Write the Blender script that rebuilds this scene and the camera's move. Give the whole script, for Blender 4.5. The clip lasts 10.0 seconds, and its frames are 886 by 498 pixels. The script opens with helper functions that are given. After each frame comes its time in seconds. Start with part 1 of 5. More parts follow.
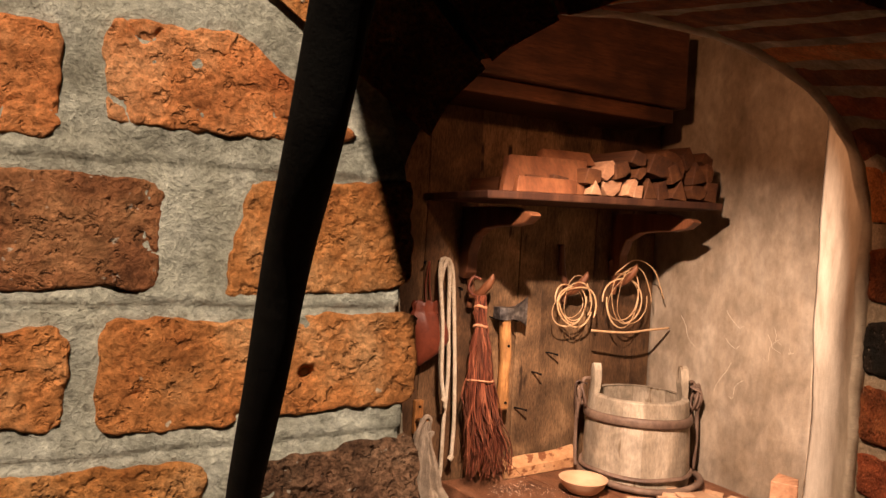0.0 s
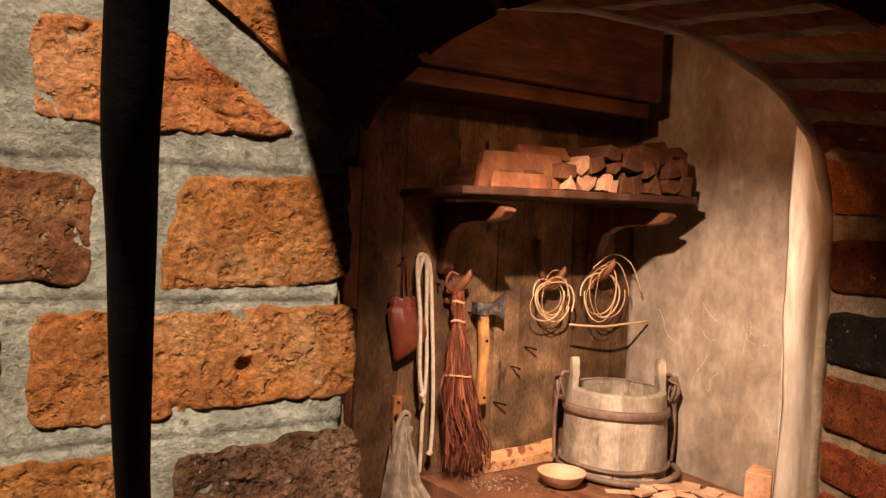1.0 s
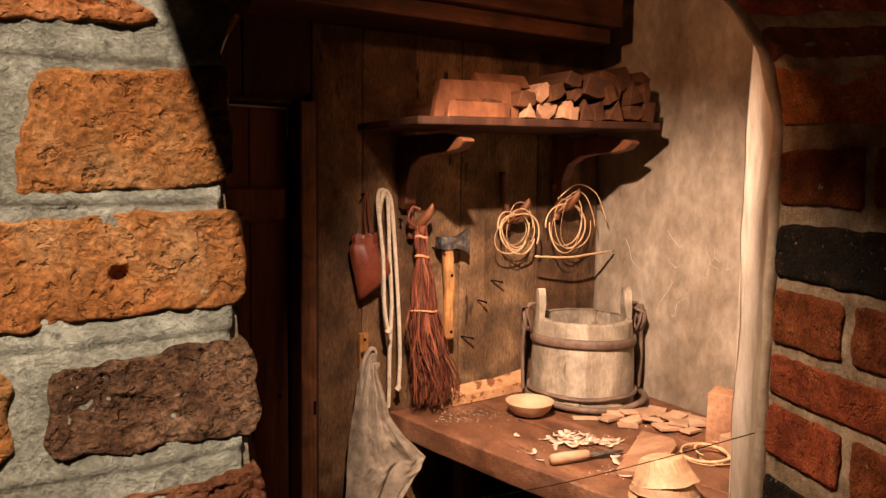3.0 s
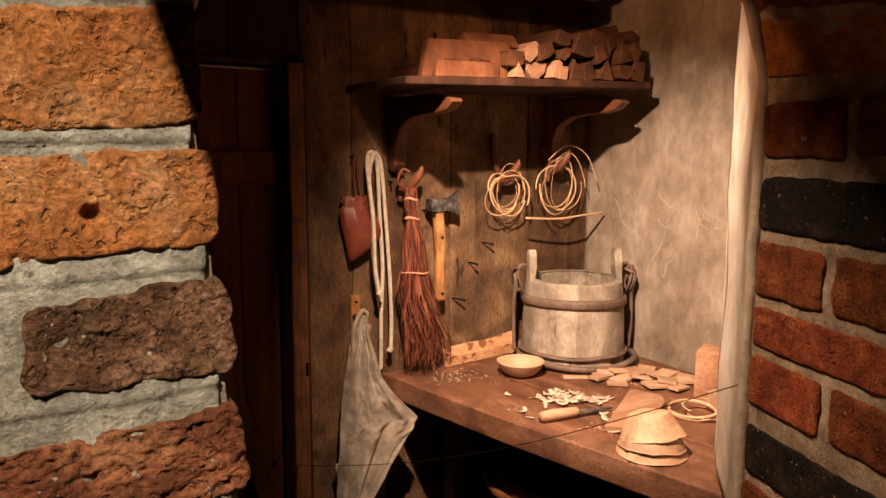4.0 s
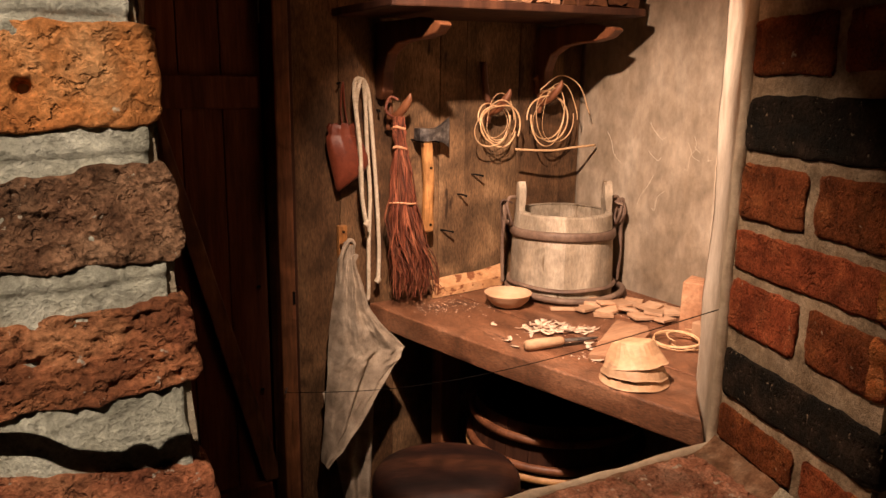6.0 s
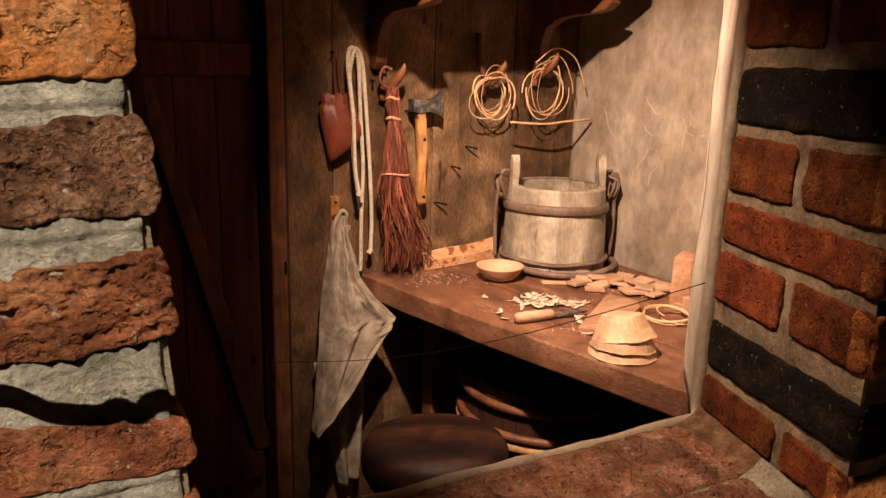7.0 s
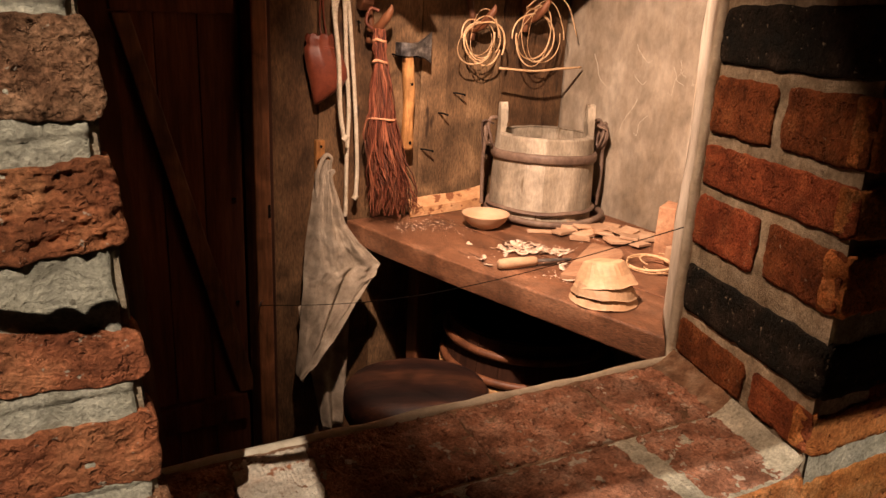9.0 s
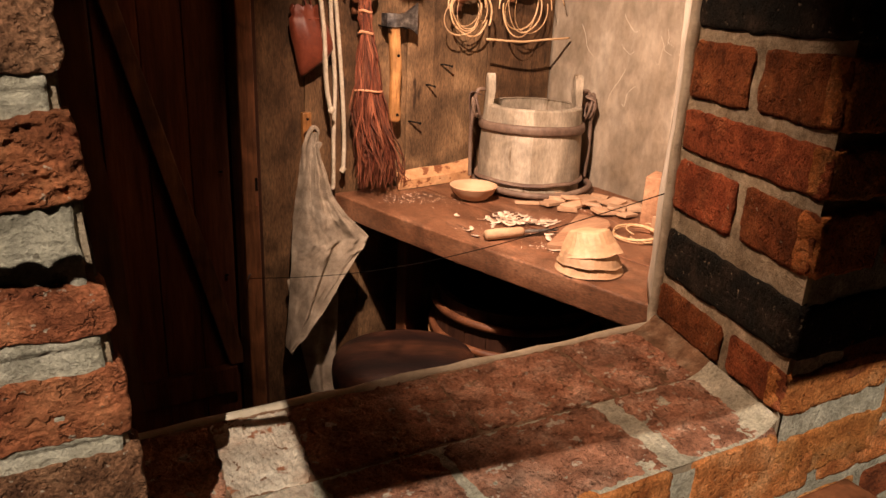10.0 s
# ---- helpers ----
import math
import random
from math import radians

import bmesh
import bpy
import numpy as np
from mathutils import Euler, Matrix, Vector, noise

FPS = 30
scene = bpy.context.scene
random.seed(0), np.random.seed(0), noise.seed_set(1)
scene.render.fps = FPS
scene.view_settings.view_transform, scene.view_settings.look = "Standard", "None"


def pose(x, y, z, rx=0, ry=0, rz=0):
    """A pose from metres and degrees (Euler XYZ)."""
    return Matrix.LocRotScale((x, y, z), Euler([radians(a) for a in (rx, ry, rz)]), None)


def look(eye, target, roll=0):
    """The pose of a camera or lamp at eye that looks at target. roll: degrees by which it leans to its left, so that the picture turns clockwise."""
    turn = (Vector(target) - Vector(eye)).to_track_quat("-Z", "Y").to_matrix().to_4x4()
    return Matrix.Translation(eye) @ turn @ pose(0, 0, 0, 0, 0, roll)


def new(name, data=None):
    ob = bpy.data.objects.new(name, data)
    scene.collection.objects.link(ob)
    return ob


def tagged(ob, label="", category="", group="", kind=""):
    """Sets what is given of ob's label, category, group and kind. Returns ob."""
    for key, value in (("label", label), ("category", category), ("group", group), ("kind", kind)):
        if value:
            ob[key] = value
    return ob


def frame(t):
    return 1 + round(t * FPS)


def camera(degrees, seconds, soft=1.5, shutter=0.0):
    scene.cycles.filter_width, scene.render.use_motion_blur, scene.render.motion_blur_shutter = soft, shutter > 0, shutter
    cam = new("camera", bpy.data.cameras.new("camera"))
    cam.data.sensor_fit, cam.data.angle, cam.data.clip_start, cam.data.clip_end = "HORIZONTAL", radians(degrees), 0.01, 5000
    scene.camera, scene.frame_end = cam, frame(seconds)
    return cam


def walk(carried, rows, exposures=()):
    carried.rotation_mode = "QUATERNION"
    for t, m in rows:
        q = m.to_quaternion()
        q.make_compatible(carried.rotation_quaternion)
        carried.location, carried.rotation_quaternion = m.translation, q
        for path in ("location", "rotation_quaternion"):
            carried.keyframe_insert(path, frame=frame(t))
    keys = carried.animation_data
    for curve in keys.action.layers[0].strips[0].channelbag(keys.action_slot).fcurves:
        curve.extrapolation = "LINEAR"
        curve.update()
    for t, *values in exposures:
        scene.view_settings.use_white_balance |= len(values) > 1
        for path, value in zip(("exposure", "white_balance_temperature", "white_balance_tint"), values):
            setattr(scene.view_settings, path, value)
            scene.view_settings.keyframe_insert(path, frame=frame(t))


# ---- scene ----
cam = camera(61.3, 10.0)
PATH = [
    (0, (-0.048, -1.863, 1.445), (0.904, -0.105, 1.411), 3.2),
    (0.5, (-0.034, -1.87, 1.445), (0.933, -0.119, 1.407), 3.0),
    (1, (-0.023, -1.882, 1.444), (0.957, -0.139, 1.403), 2.7),
    (1.5, (-0.006, -1.881, 1.437), (0.988, -0.147, 1.377), 2.2),
    (2, (0.011, -1.879, 1.427), (1.018, -0.154, 1.315), 1.7),
    (2.5, (0.025, -1.881, 1.422), (1.042, -0.165, 1.272), 1.2),
    (4, (0.044, -1.898, 1.399), (1.075, -0.206, 1.128), 0.3),
    (4.5, (0.048, -1.901, 1.389), (1.077, -0.215, 1.076), 0.2),
    (5, (0.057, -1.901, 1.38), (1.085, -0.222, 1.025), 0.4),
    (5.5, (0.065, -1.901, 1.371), (1.091, -0.229, 0.98), 0.5),
    (7, (0.08, -1.91, 1.355), (1.107, -0.264, 0.869), 1.7),
    (7.5, (0.086, -1.915, 1.348), (1.111, -0.278, 0.832), 2.1),
    (8, (0.091, -1.919, 1.343), (1.117, -0.291, 0.798), 2.6),
    (8.5, (0.095, -1.92, 1.336), (1.122, -0.301, 0.764), 2.8),
    (9, (0.101, -1.924, 1.33), (1.129, -0.316, 0.731), 2.8),
    (9.5, (0.105, -1.932, 1.326), (1.134, -0.335, 0.7), 2.7),
    (10, (0.115, -1.943, 1.317), (1.145, -0.358, 0.662), 2.5),
]
walk(cam, [(t, look(eye, target, roll)) for t, eye, target, roll in PATH], [(0, 0.0), (2.5, -0.02), (4.5, -0.10), (8.0, -0.10), (10, -0.02)])

# ---- light ----
ALPHA = radians(-4.0)
FRONT = Matrix.Translation((0, -1.44, 0)) @ Matrix.Rotation(ALPHA, 4, "Z")


def wl(u, d, z):
    """A place in the pierced brick wall: along it, into it, up."""
    return FRONT @ Vector((u, d, z))


world = bpy.data.worlds.new("world")
scene.world = world
world.use_nodes = True
world.node_tree.nodes["Background"].inputs[0].default_value = (1.0, 0.75, 0.5, 1)
world.node_tree.nodes["Background"].inputs[1].default_value = 0.004


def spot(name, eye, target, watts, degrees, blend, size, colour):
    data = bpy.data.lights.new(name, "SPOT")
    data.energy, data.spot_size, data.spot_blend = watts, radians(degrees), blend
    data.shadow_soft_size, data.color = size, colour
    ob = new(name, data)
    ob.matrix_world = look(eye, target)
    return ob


# museum spot in the passage, its beam cut by an added blocker behind the viewer
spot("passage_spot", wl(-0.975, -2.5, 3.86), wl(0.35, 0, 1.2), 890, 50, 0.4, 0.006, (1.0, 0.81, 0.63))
# spot under the workshop's ceiling, above the opening
spot("workshop_spot", (0.60, -1.00, 1.95), (1.54, -0.30, 0.80), 268, 71, 0.95, 0.016, (1.0, 0.69, 0.52))
# added dim warm fill lamp, unseen, that brightens the plaster round that beam
spot("plaster_fill", (0.52, -1.02, 1.97), (1.77, -0.50, 1.50), 27, 108, 1.0, 0.03, (1.0, 0.44, 0.21))
# added weaker fill lamp, unseen, turned on the jamb and the sill
spot("jamb_fill", (0.45, -1.00, 1.96), (1.02, -1.27, 0.72), 56, 45, 1.0, 0.012, (1.0, 0.64, 0.42))

# ---- materials ----


def surface(name, cols, scale=8.0, stretch=(1, 1, 1), rough=0.8, bump=0.3, bscale=60.0, fine=0.35, metal=0.0,
            rand=0.0, hue=0.0, pits=0.0, spots=None, dist=0.004, detail=6.0, spec=0.4, cloud=None, island=0.0):
    """Noise between the colours, fine grain, broad stains, relief, and pale or dark flecks."""
    m = bpy.data.materials.new(name)
    m.use_nodes = True
    nt = m.node_tree
    nd, ln = nt.nodes, nt.links
    bs = nd["Principled BSDF"]
    co = nd.new("ShaderNodeTexCoord")
    mp = nd.new("ShaderNodeMapping")
    mp.inputs["Scale"].default_value = stretch
    ln.new(co.outputs["Object"], mp.inputs[0])
    info = nd.new("ShaderNodeObjectInfo")
    shift = nd.new("ShaderNodeVectorMath")
    shift.operation = "MULTIPLY_ADD"
    ln.new(info.outputs["Random"], shift.inputs[0])
    shift.inputs[1].default_value = (7.3, 3.1, 5.7)
    ln.new(mp.outputs[0], shift.inputs[2])

    def tex(sc, det=detail, ro=0.6):
        n = nd.new("ShaderNodeTexNoise")
        n.inputs["Scale"].default_value, n.inputs["Detail"].default_value = sc, det
        n.inputs["Roughness"].default_value = ro
        ln.new(shift.outputs[0], n.inputs["Vector"])
        return n

    big, small = tex(scale), tex(bscale, 8.0, 0.7)
    ramp = nd.new("ShaderNodeValToRGB")
    el = ramp.color_ramp.elements
    el[0].position, el[1].position = 0.30, 0.70
    el[0].color, el[1].color = (*cols[0], 1), (*cols[-1], 1)
    if len(cols) == 3:
        e = el.new(0.5)
        e.color = (*cols[1], 1)
    ln.new(big.outputs["Fac"], ramp.inputs[0])
    out = ramp.outputs[0]
    grain = nd.new("ShaderNodeMapRange")
    grain.inputs[1].default_value, grain.inputs[2].default_value = 0.3, 0.7
    grain.inputs[3].default_value, grain.inputs[4].default_value = 1 - fine, 1 + fine
    ln.new(small.outputs["Fac"], grain.inputs[0])
    mul = nd.new("ShaderNodeMix")
    mul.data_type, mul.blend_type = "RGBA", "MULTIPLY"
    mul.inputs[0].default_value = 1
    ln.new(out, mul.inputs[6])
    ln.new(grain.outputs[0], mul.inputs[7])
    out = mul.outputs[2]
    if cloud or island:
        wide = nd.new("ShaderNodeMapRange")
        if cloud:
            stain = nd.new("ShaderNodeTexNoise")
            stain.inputs["Scale"].default_value, stain.inputs["Detail"].default_value, stain.inputs["Distortion"].default_value = cloud[0], 5.0, 0.6
            ln.new(co.outputs["Object"], stain.inputs["Vector"])
            ln.new(stain.outputs["Fac"], wide.inputs[0])
            wide.inputs[1].default_value, wide.inputs[2].default_value = 0.35, 0.65
            wide.inputs[3].default_value, wide.inputs[4].default_value = 1 - cloud[1], 1 + cloud[1]
        else:
            geo = nd.new("ShaderNodeNewGeometry")
            ln.new(geo.outputs["Random Per Island"], wide.inputs[0])
            wide.inputs[3].default_value, wide.inputs[4].default_value = 1 - island, 1 + island
        dim = nd.new("ShaderNodeMix")
        dim.data_type, dim.blend_type = "RGBA", "MULTIPLY"
        dim.inputs[0].default_value = 1
        ln.new(out, dim.inputs[6])
        ln.new(wide.outputs[0], dim.inputs[7])
        out = dim.outputs[2]
    if rand or hue:
        hs = nd.new("ShaderNodeHueSaturation")
        v = nd.new("ShaderNodeMapRange")
        v.inputs[3].default_value, v.inputs[4].default_value = 1 - rand, 1 + rand
        ln.new(info.outputs["Random"], v.inputs[0])
        ln.new(v.outputs[0], hs.inputs["Value"])
        h = nd.new("ShaderNodeMapRange")
        h.inputs[3].default_value, h.inputs[4].default_value = 0.5 + hue, 0.5 - hue
        ln.new(info.outputs["Random"], h.inputs[0])
        ln.new(h.outputs[0], hs.inputs["Hue"])
        ln.new(out, hs.inputs["Color"])
        out = hs.outputs[0]
    if spots:
        fleck = tex(spots[1], 3.0)
        step = nd.new("ShaderNodeMapRange")
        step.inputs[1].default_value, step.inputs[2].default_value = spots[2], spots[2] + 0.05
        ln.new(fleck.outputs["Fac"], step.inputs[0])
        mx = nd.new("ShaderNodeMix")
        mx.data_type = "RGBA"
        ln.new(step.outputs[0], mx.inputs[0])
        ln.new(out, mx.inputs[6])
        mx.inputs[7].default_value = (*spots[0], 1)
        out = mx.outputs[2]
    ln.new(out, bs.inputs["Base Color"])
    bs.inputs["Roughness"].default_value, bs.inputs["Metallic"].default_value = rough, metal
    bs.inputs["Specular IOR Level"].default_value = spec
    height = small.outputs["Fac"]
    if pits:
        hollow = tex(pits, 4.0, 0.55)
        pit = nd.new("ShaderNodeMapRange")
        pit.inputs[1].default_value, pit.inputs[2].default_value = 0.56, 0.66
        pit.inputs[3].default_value, pit.inputs[4].default_value = 0.9, 0.0
        ln.new(hollow.outputs["Fac"], pit.inputs[0])
        ad = nd.new("ShaderNodeMath")
        ad.operation = "ADD"
        ln.new(pit.outputs[0], ad.inputs[0])
        ln.new(height, ad.inputs[1])
        height = ad.outputs[0]
    bp = nd.new("ShaderNodeBump")
    bp.inputs["Strength"].default_value, bp.inputs["Distance"].default_value = bump, dist
    ln.new(height, bp.inputs["Height"])
    ln.new(bp.outputs[0], bs.inputs["Normal"])
    return m


BRICK = surface("orange_brick", [(0.36, 0.112, 0.032), (0.55, 0.212, 0.068), (0.67, 0.34, 0.15)], 20, rough=0.92, bump=0.85,
                bscale=270, fine=0.55, rand=0.12, hue=0.005, pits=120, spots=((0.60, 0.47, 0.33), 85, 0.70), dist=0.006, spec=0.15, cloud=(30, 0.22))
BRICKR = surface("brown_red_brick", [(0.19, 0.062, 0.030), (0.34, 0.125, 0.056), (0.50, 0.225, 0.105)], 24, rough=0.92, bump=0.95, bscale=260,
                 fine=0.6, rand=0.12, hue=0.006, pits=110, spots=((0.58, 0.47, 0.36), 95, 0.66), dist=0.006, spec=0.15, cloud=(34, 0.3))
RED = surface("red_brick", [(0.17, 0.044, 0.017), (0.28, 0.078, 0.029), (0.38, 0.130, 0.052)], 26, rough=0.9, bump=1.0, bscale=250,
              fine=0.55, rand=0.24, hue=0.006, pits=110, spots=((0.5, 0.40, 0.29), 80, 0.69), dist=0.006, spec=0.2, cloud=(22, 0.35))
SILLB = surface("worn_sill_brick", [(0.26, 0.105, 0.058), (0.42, 0.200, 0.125), (0.55, 0.33, 0.235)], 24, rough=0.85, bump=1.0, bscale=220,
                fine=0.55, rand=0.1, pits=90, spots=((0.62, 0.53, 0.43), 52, 0.62), dist=0.006, spec=0.25, cloud=(18, 0.35))
# pale lime colour that puts the sill's patch of passage light into its bricks
LITPALE = surface("pale_lit_brick", [(0.40, 0.27, 0.19), (0.60, 0.51, 0.41), (0.68, 0.61, 0.51)], 20, rough=0.92, bump=0.9, bscale=200,
                fine=0.3, spots=((0.40, 0.17, 0.09), 26, 0.64), dist=0.005, spec=0.2, cloud=(18, 0.18))
DUSKY = surface("dusky_brick", [(0.115, 0.052, 0.029), (0.25, 0.127, 0.070), (0.38, 0.215, 0.125)], 30, rough=0.92, bump=1.0, bscale=300,
                fine=0.8, rand=0.1, pits=140, spots=((0.62, 0.52, 0.40), 170, 0.67), dist=0.006, spec=0.15, cloud=(26, 0.4))
BLACKB = surface("black_brick", [(0.010, 0.011, 0.011), (0.018, 0.015, 0.012), (0.045, 0.032, 0.024)], 30, rough=0.8, bump=0.9,
                 bscale=190, fine=0.6, pits=120, spots=((0.30, 0.25, 0.18), 120, 0.66), dist=0.004, spec=0.15)
MORTAR = surface("lime_mortar", [(0.34, 0.315, 0.24), (0.465, 0.44, 0.35), (0.60, 0.57, 0.47)], 34, rough=0.95, bump=1.0, bscale=230,
                 fine=0.45, spots=((0.24, 0.22, 0.17), 70, 0.69), dist=0.005, spec=0.15, cloud=(24, 0.2))
# browner and somewhat darker than lime_mortar
BROWNM = surface("brown_mortar", [(0.26, 0.195, 0.13), (0.40, 0.32, 0.225), (0.53, 0.44, 0.33)], 26, rough=0.95, bump=1.0, bscale=170,
                fine=0.35, dist=0.005, spec=0.15, cloud=(14, 0.3))
# dark brown mortar copy: shade of the sill's inner row put into the colour
SHADEM = surface("shaded_mortar", [(0.15, 0.075, 0.042), (0.25, 0.145, 0.088), (0.36, 0.25, 0.17)], 30, rough=0.95, bump=1.0, bscale=170,
                fine=0.4, dist=0.005, spec=0.15, cloud=(18, 0.3))
PLASTER = surface("lime_plaster", [(0.175, 0.135, 0.090), (0.29, 0.24, 0.178), (0.41, 0.36, 0.285)], 5.0, stretch=(1, 1, 0.55), rough=0.92, bump=0.55,
                  bscale=46, fine=0.20, dist=0.006, spec=0.15, cloud=(13, 0.15))
RIMLIME = surface("worn_lime_rim", [(0.42, 0.345, 0.255), (0.54, 0.47, 0.37), (0.64, 0.58, 0.47)], 18, rough=0.92, bump=0.7, bscale=90,
                  fine=0.15, dist=0.004, spec=0.15)
WHITEWASH = surface("whitewashed_plaster", [(0.40, 0.345, 0.265), (0.53, 0.47, 0.375), (0.62, 0.56, 0.46)], 14, rough=0.9, bump=0.5,
                    bscale=60, fine=0.08, dist=0.004, spec=0.2)


def wood(name, cols, stretch=(14, 14, 1.0), scale=1.6, rough=0.6, bump=0.35, rand=0.18, spec=0.4, fine=0.3, spots=None, bscale=9.0, cloud=None, island=0.0):
    return surface(name, cols, scale, stretch, rough, bump, bscale, fine, rand=rand, spec=spec, spots=spots, dist=0.003, cloud=cloud, island=island)


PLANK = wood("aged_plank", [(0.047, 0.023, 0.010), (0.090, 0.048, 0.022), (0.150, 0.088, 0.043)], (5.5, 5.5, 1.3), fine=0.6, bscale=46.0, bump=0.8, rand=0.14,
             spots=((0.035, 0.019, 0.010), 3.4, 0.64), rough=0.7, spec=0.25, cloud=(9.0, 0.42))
# paler copy of aged_plank: the beam's light put into the middle boards' colour
PLANKLIT = wood("lit_pale_plank", [(0.082, 0.046, 0.022), (0.155, 0.092, 0.046), (0.24, 0.152, 0.080)], (5.5, 5.5, 1.3), fine=0.6, bscale=46.0, bump=0.8, rand=0.14,
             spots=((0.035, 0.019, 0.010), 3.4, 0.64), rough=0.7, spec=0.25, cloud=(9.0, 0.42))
BEAMW = wood("red_brown_beam", [(0.036, 0.013, 0.006), (0.075, 0.028, 0.012), (0.13, 0.052, 0.022)], (1.1, 11, 11), rough=0.6, fine=0.5, bscale=24.0, cloud=(7.0, 0.4))
DARKW = wood("dark_stained_wood", [(0.020, 0.008, 0.005), (0.042, 0.016, 0.008), (0.075, 0.031, 0.015)], (12, 12, 1.0), rough=0.7, spec=0.25)
REDW = wood("red_brown_wood", [(0.070, 0.025, 0.011), (0.14, 0.052, 0.022), (0.22, 0.09, 0.038)], (10, 10, 1.2), rough=0.5)
TABLEW = wood("table_wood", [(0.085, 0.034, 0.016), (0.175, 0.077, 0.038), (0.30, 0.152, 0.085)], (7, 1.6, 7), rough=0.5, rand=0.05, fine=0.6, bscale=44.0, bump=0.8,
              spots=((0.07, 0.028, 0.014), 2.6, 0.63), cloud=(8.0, 0.38))
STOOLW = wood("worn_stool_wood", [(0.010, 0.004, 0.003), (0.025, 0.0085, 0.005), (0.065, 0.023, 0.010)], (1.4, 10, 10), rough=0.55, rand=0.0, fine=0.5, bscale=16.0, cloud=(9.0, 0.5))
PALEW = wood("fresh_wood", [(0.36, 0.205, 0.115), (0.46, 0.29, 0.175), (0.54, 0.365, 0.24)], (6, 6, 6), scale=2.0, rough=0.6, bump=0.2, fine=0.14)
SPLITW = wood("split_firewood", [(0.22, 0.105, 0.055), (0.34, 0.18, 0.098), (0.44, 0.26, 0.15)], (2.5, 10, 10), rough=0.7, bump=0.4)
GREYW = wood("silvered_oak", [(0.20, 0.160, 0.110), (0.305, 0.258, 0.19), (0.40, 0.352, 0.275)], (5, 5, 1.8), rough=0.85, bump=0.55, rand=0.05, fine=0.28, bscale=30.0,
             spots=((0.14, 0.10, 0.06), 3.4, 0.64), spec=0.2, cloud=(14.0, 0.28))
BILLET = wood("dry_red_billet", [(0.038, 0.013, 0.0045), (0.078, 0.028, 0.0085), (0.135, 0.054, 0.018)], (14, 1.5, 14), rough=0.75, bump=0.5)
DOORW = wood("red_brown_door_boards", [(0.062, 0.019, 0.009), (0.118, 0.037, 0.016), (0.19, 0.066, 0.029)], (12, 12, 1.0), rough=0.7, fine=0.4, spec=0.2)
BRACEW = wood("worn_brown_batten", [(0.075, 0.030, 0.012), (0.145, 0.058, 0.024), (0.22, 0.096, 0.042)], (12, 12, 1.0), rough=0.6, fine=0.45, spec=0.25, cloud=(12.0, 0.35))
HOOPW = wood("withe_hoop", [(0.075, 0.045, 0.032), (0.13, 0.085, 0.06), (0.20, 0.14, 0.10)], (8, 8, 8), rough=0.6)
HANDLEW = wood("ash_handle", [(0.22, 0.090, 0.026), (0.34, 0.155, 0.050), (0.47, 0.25, 0.095)], (16, 16, 1.5), rough=0.4, rand=0.0, fine=0.4, bscale=16.0, cloud=(24.0, 0.25))
TWIG = wood("birch_twig", [(0.075, 0.019, 0.011), (0.145, 0.042, 0.021), (0.28, 0.105, 0.054)], (30, 30, 8), rough=0.5, rand=0.0, island=0.65)
WICKER = wood("peeled_withe", [(0.46, 0.275, 0.130), (0.60, 0.39, 0.21), (0.70, 0.50, 0.30)], (20, 20, 20), rough=0.55, rand=0.12)
IRON = surface("black_iron", [(0.004, 0.0036, 0.003), (0.007, 0.006, 0.005), (0.012, 0.010, 0.008)], 20, rough=0.9, bump=0.4, bscale=120, dist=0.002, spec=0.08)
STEEL = surface("forged_steel", [(0.07, 0.07, 0.075), (0.20, 0.20, 0.21), (0.50, 0.50, 0.50)], 34, rough=0.36, bump=0.45, bscale=120, metal=0.9, dist=0.003, cloud=(40, 0.4))
LEATHER = surface("red_leather", [(0.085, 0.020, 0.010), (0.155, 0.036, 0.018), (0.23, 0.060, 0.031)], 18, rough=0.42, bump=0.35, bscale=140, fine=0.15, dist=0.002)
ROPE = surface("hemp_rope", [(0.40, 0.335, 0.235), (0.52, 0.45, 0.335), (0.62, 0.55, 0.43)], 60, rough=0.9, bump=0.5, bscale=300, fine=0.2, dist=0.002)
LINEN = surface("linen_cloth", [(0.20, 0.16, 0.115), (0.31, 0.255, 0.19), (0.41, 0.35, 0.27)], 16, rough=0.95, bump=0.5, bscale=420, fine=0.26, dist=0.002, spec=0.1, cloud=(22, 0.25))
BINDING = surface("bark_binding", [(0.45, 0.2, 0.10), (0.60, 0.32, 0.18)], 60, rough=0.6, bump=0.3, bscale=160, dist=0.002)
CARVED = wood("carved_birch", [(0.40, 0.235, 0.125), (0.50, 0.32, 0.185), (0.58, 0.40, 0.25)], (5, 5, 9), scale=2.0, rough=0.6, bump=0.3, fine=0.2)
SHAVE = wood("fresh_shaving", [(0.56, 0.40, 0.285), (0.65, 0.49, 0.365), (0.73, 0.59, 0.465)], (8, 8, 8), scale=2.0, rough=0.65, bump=0.2, fine=0.12)
BOWLW = wood("turned_birch", [(0.44, 0.26, 0.15), (0.52, 0.33, 0.20), (0.58, 0.39, 0.25)], (3, 3, 10), scale=2.0, rough=0.55, bump=0.15, fine=0.1)
EARTH = surface("earth_floor", [(0.05, 0.035, 0.025), (0.09, 0.065, 0.045)], 8, rough=0.95, bump=0.6, bscale=40)
DARKPAINT = surface("dark_paint", [(0.03, 0.026, 0.022), (0.05, 0.042, 0.036)], 3, rough=0.8, bump=0.2, bscale=60)

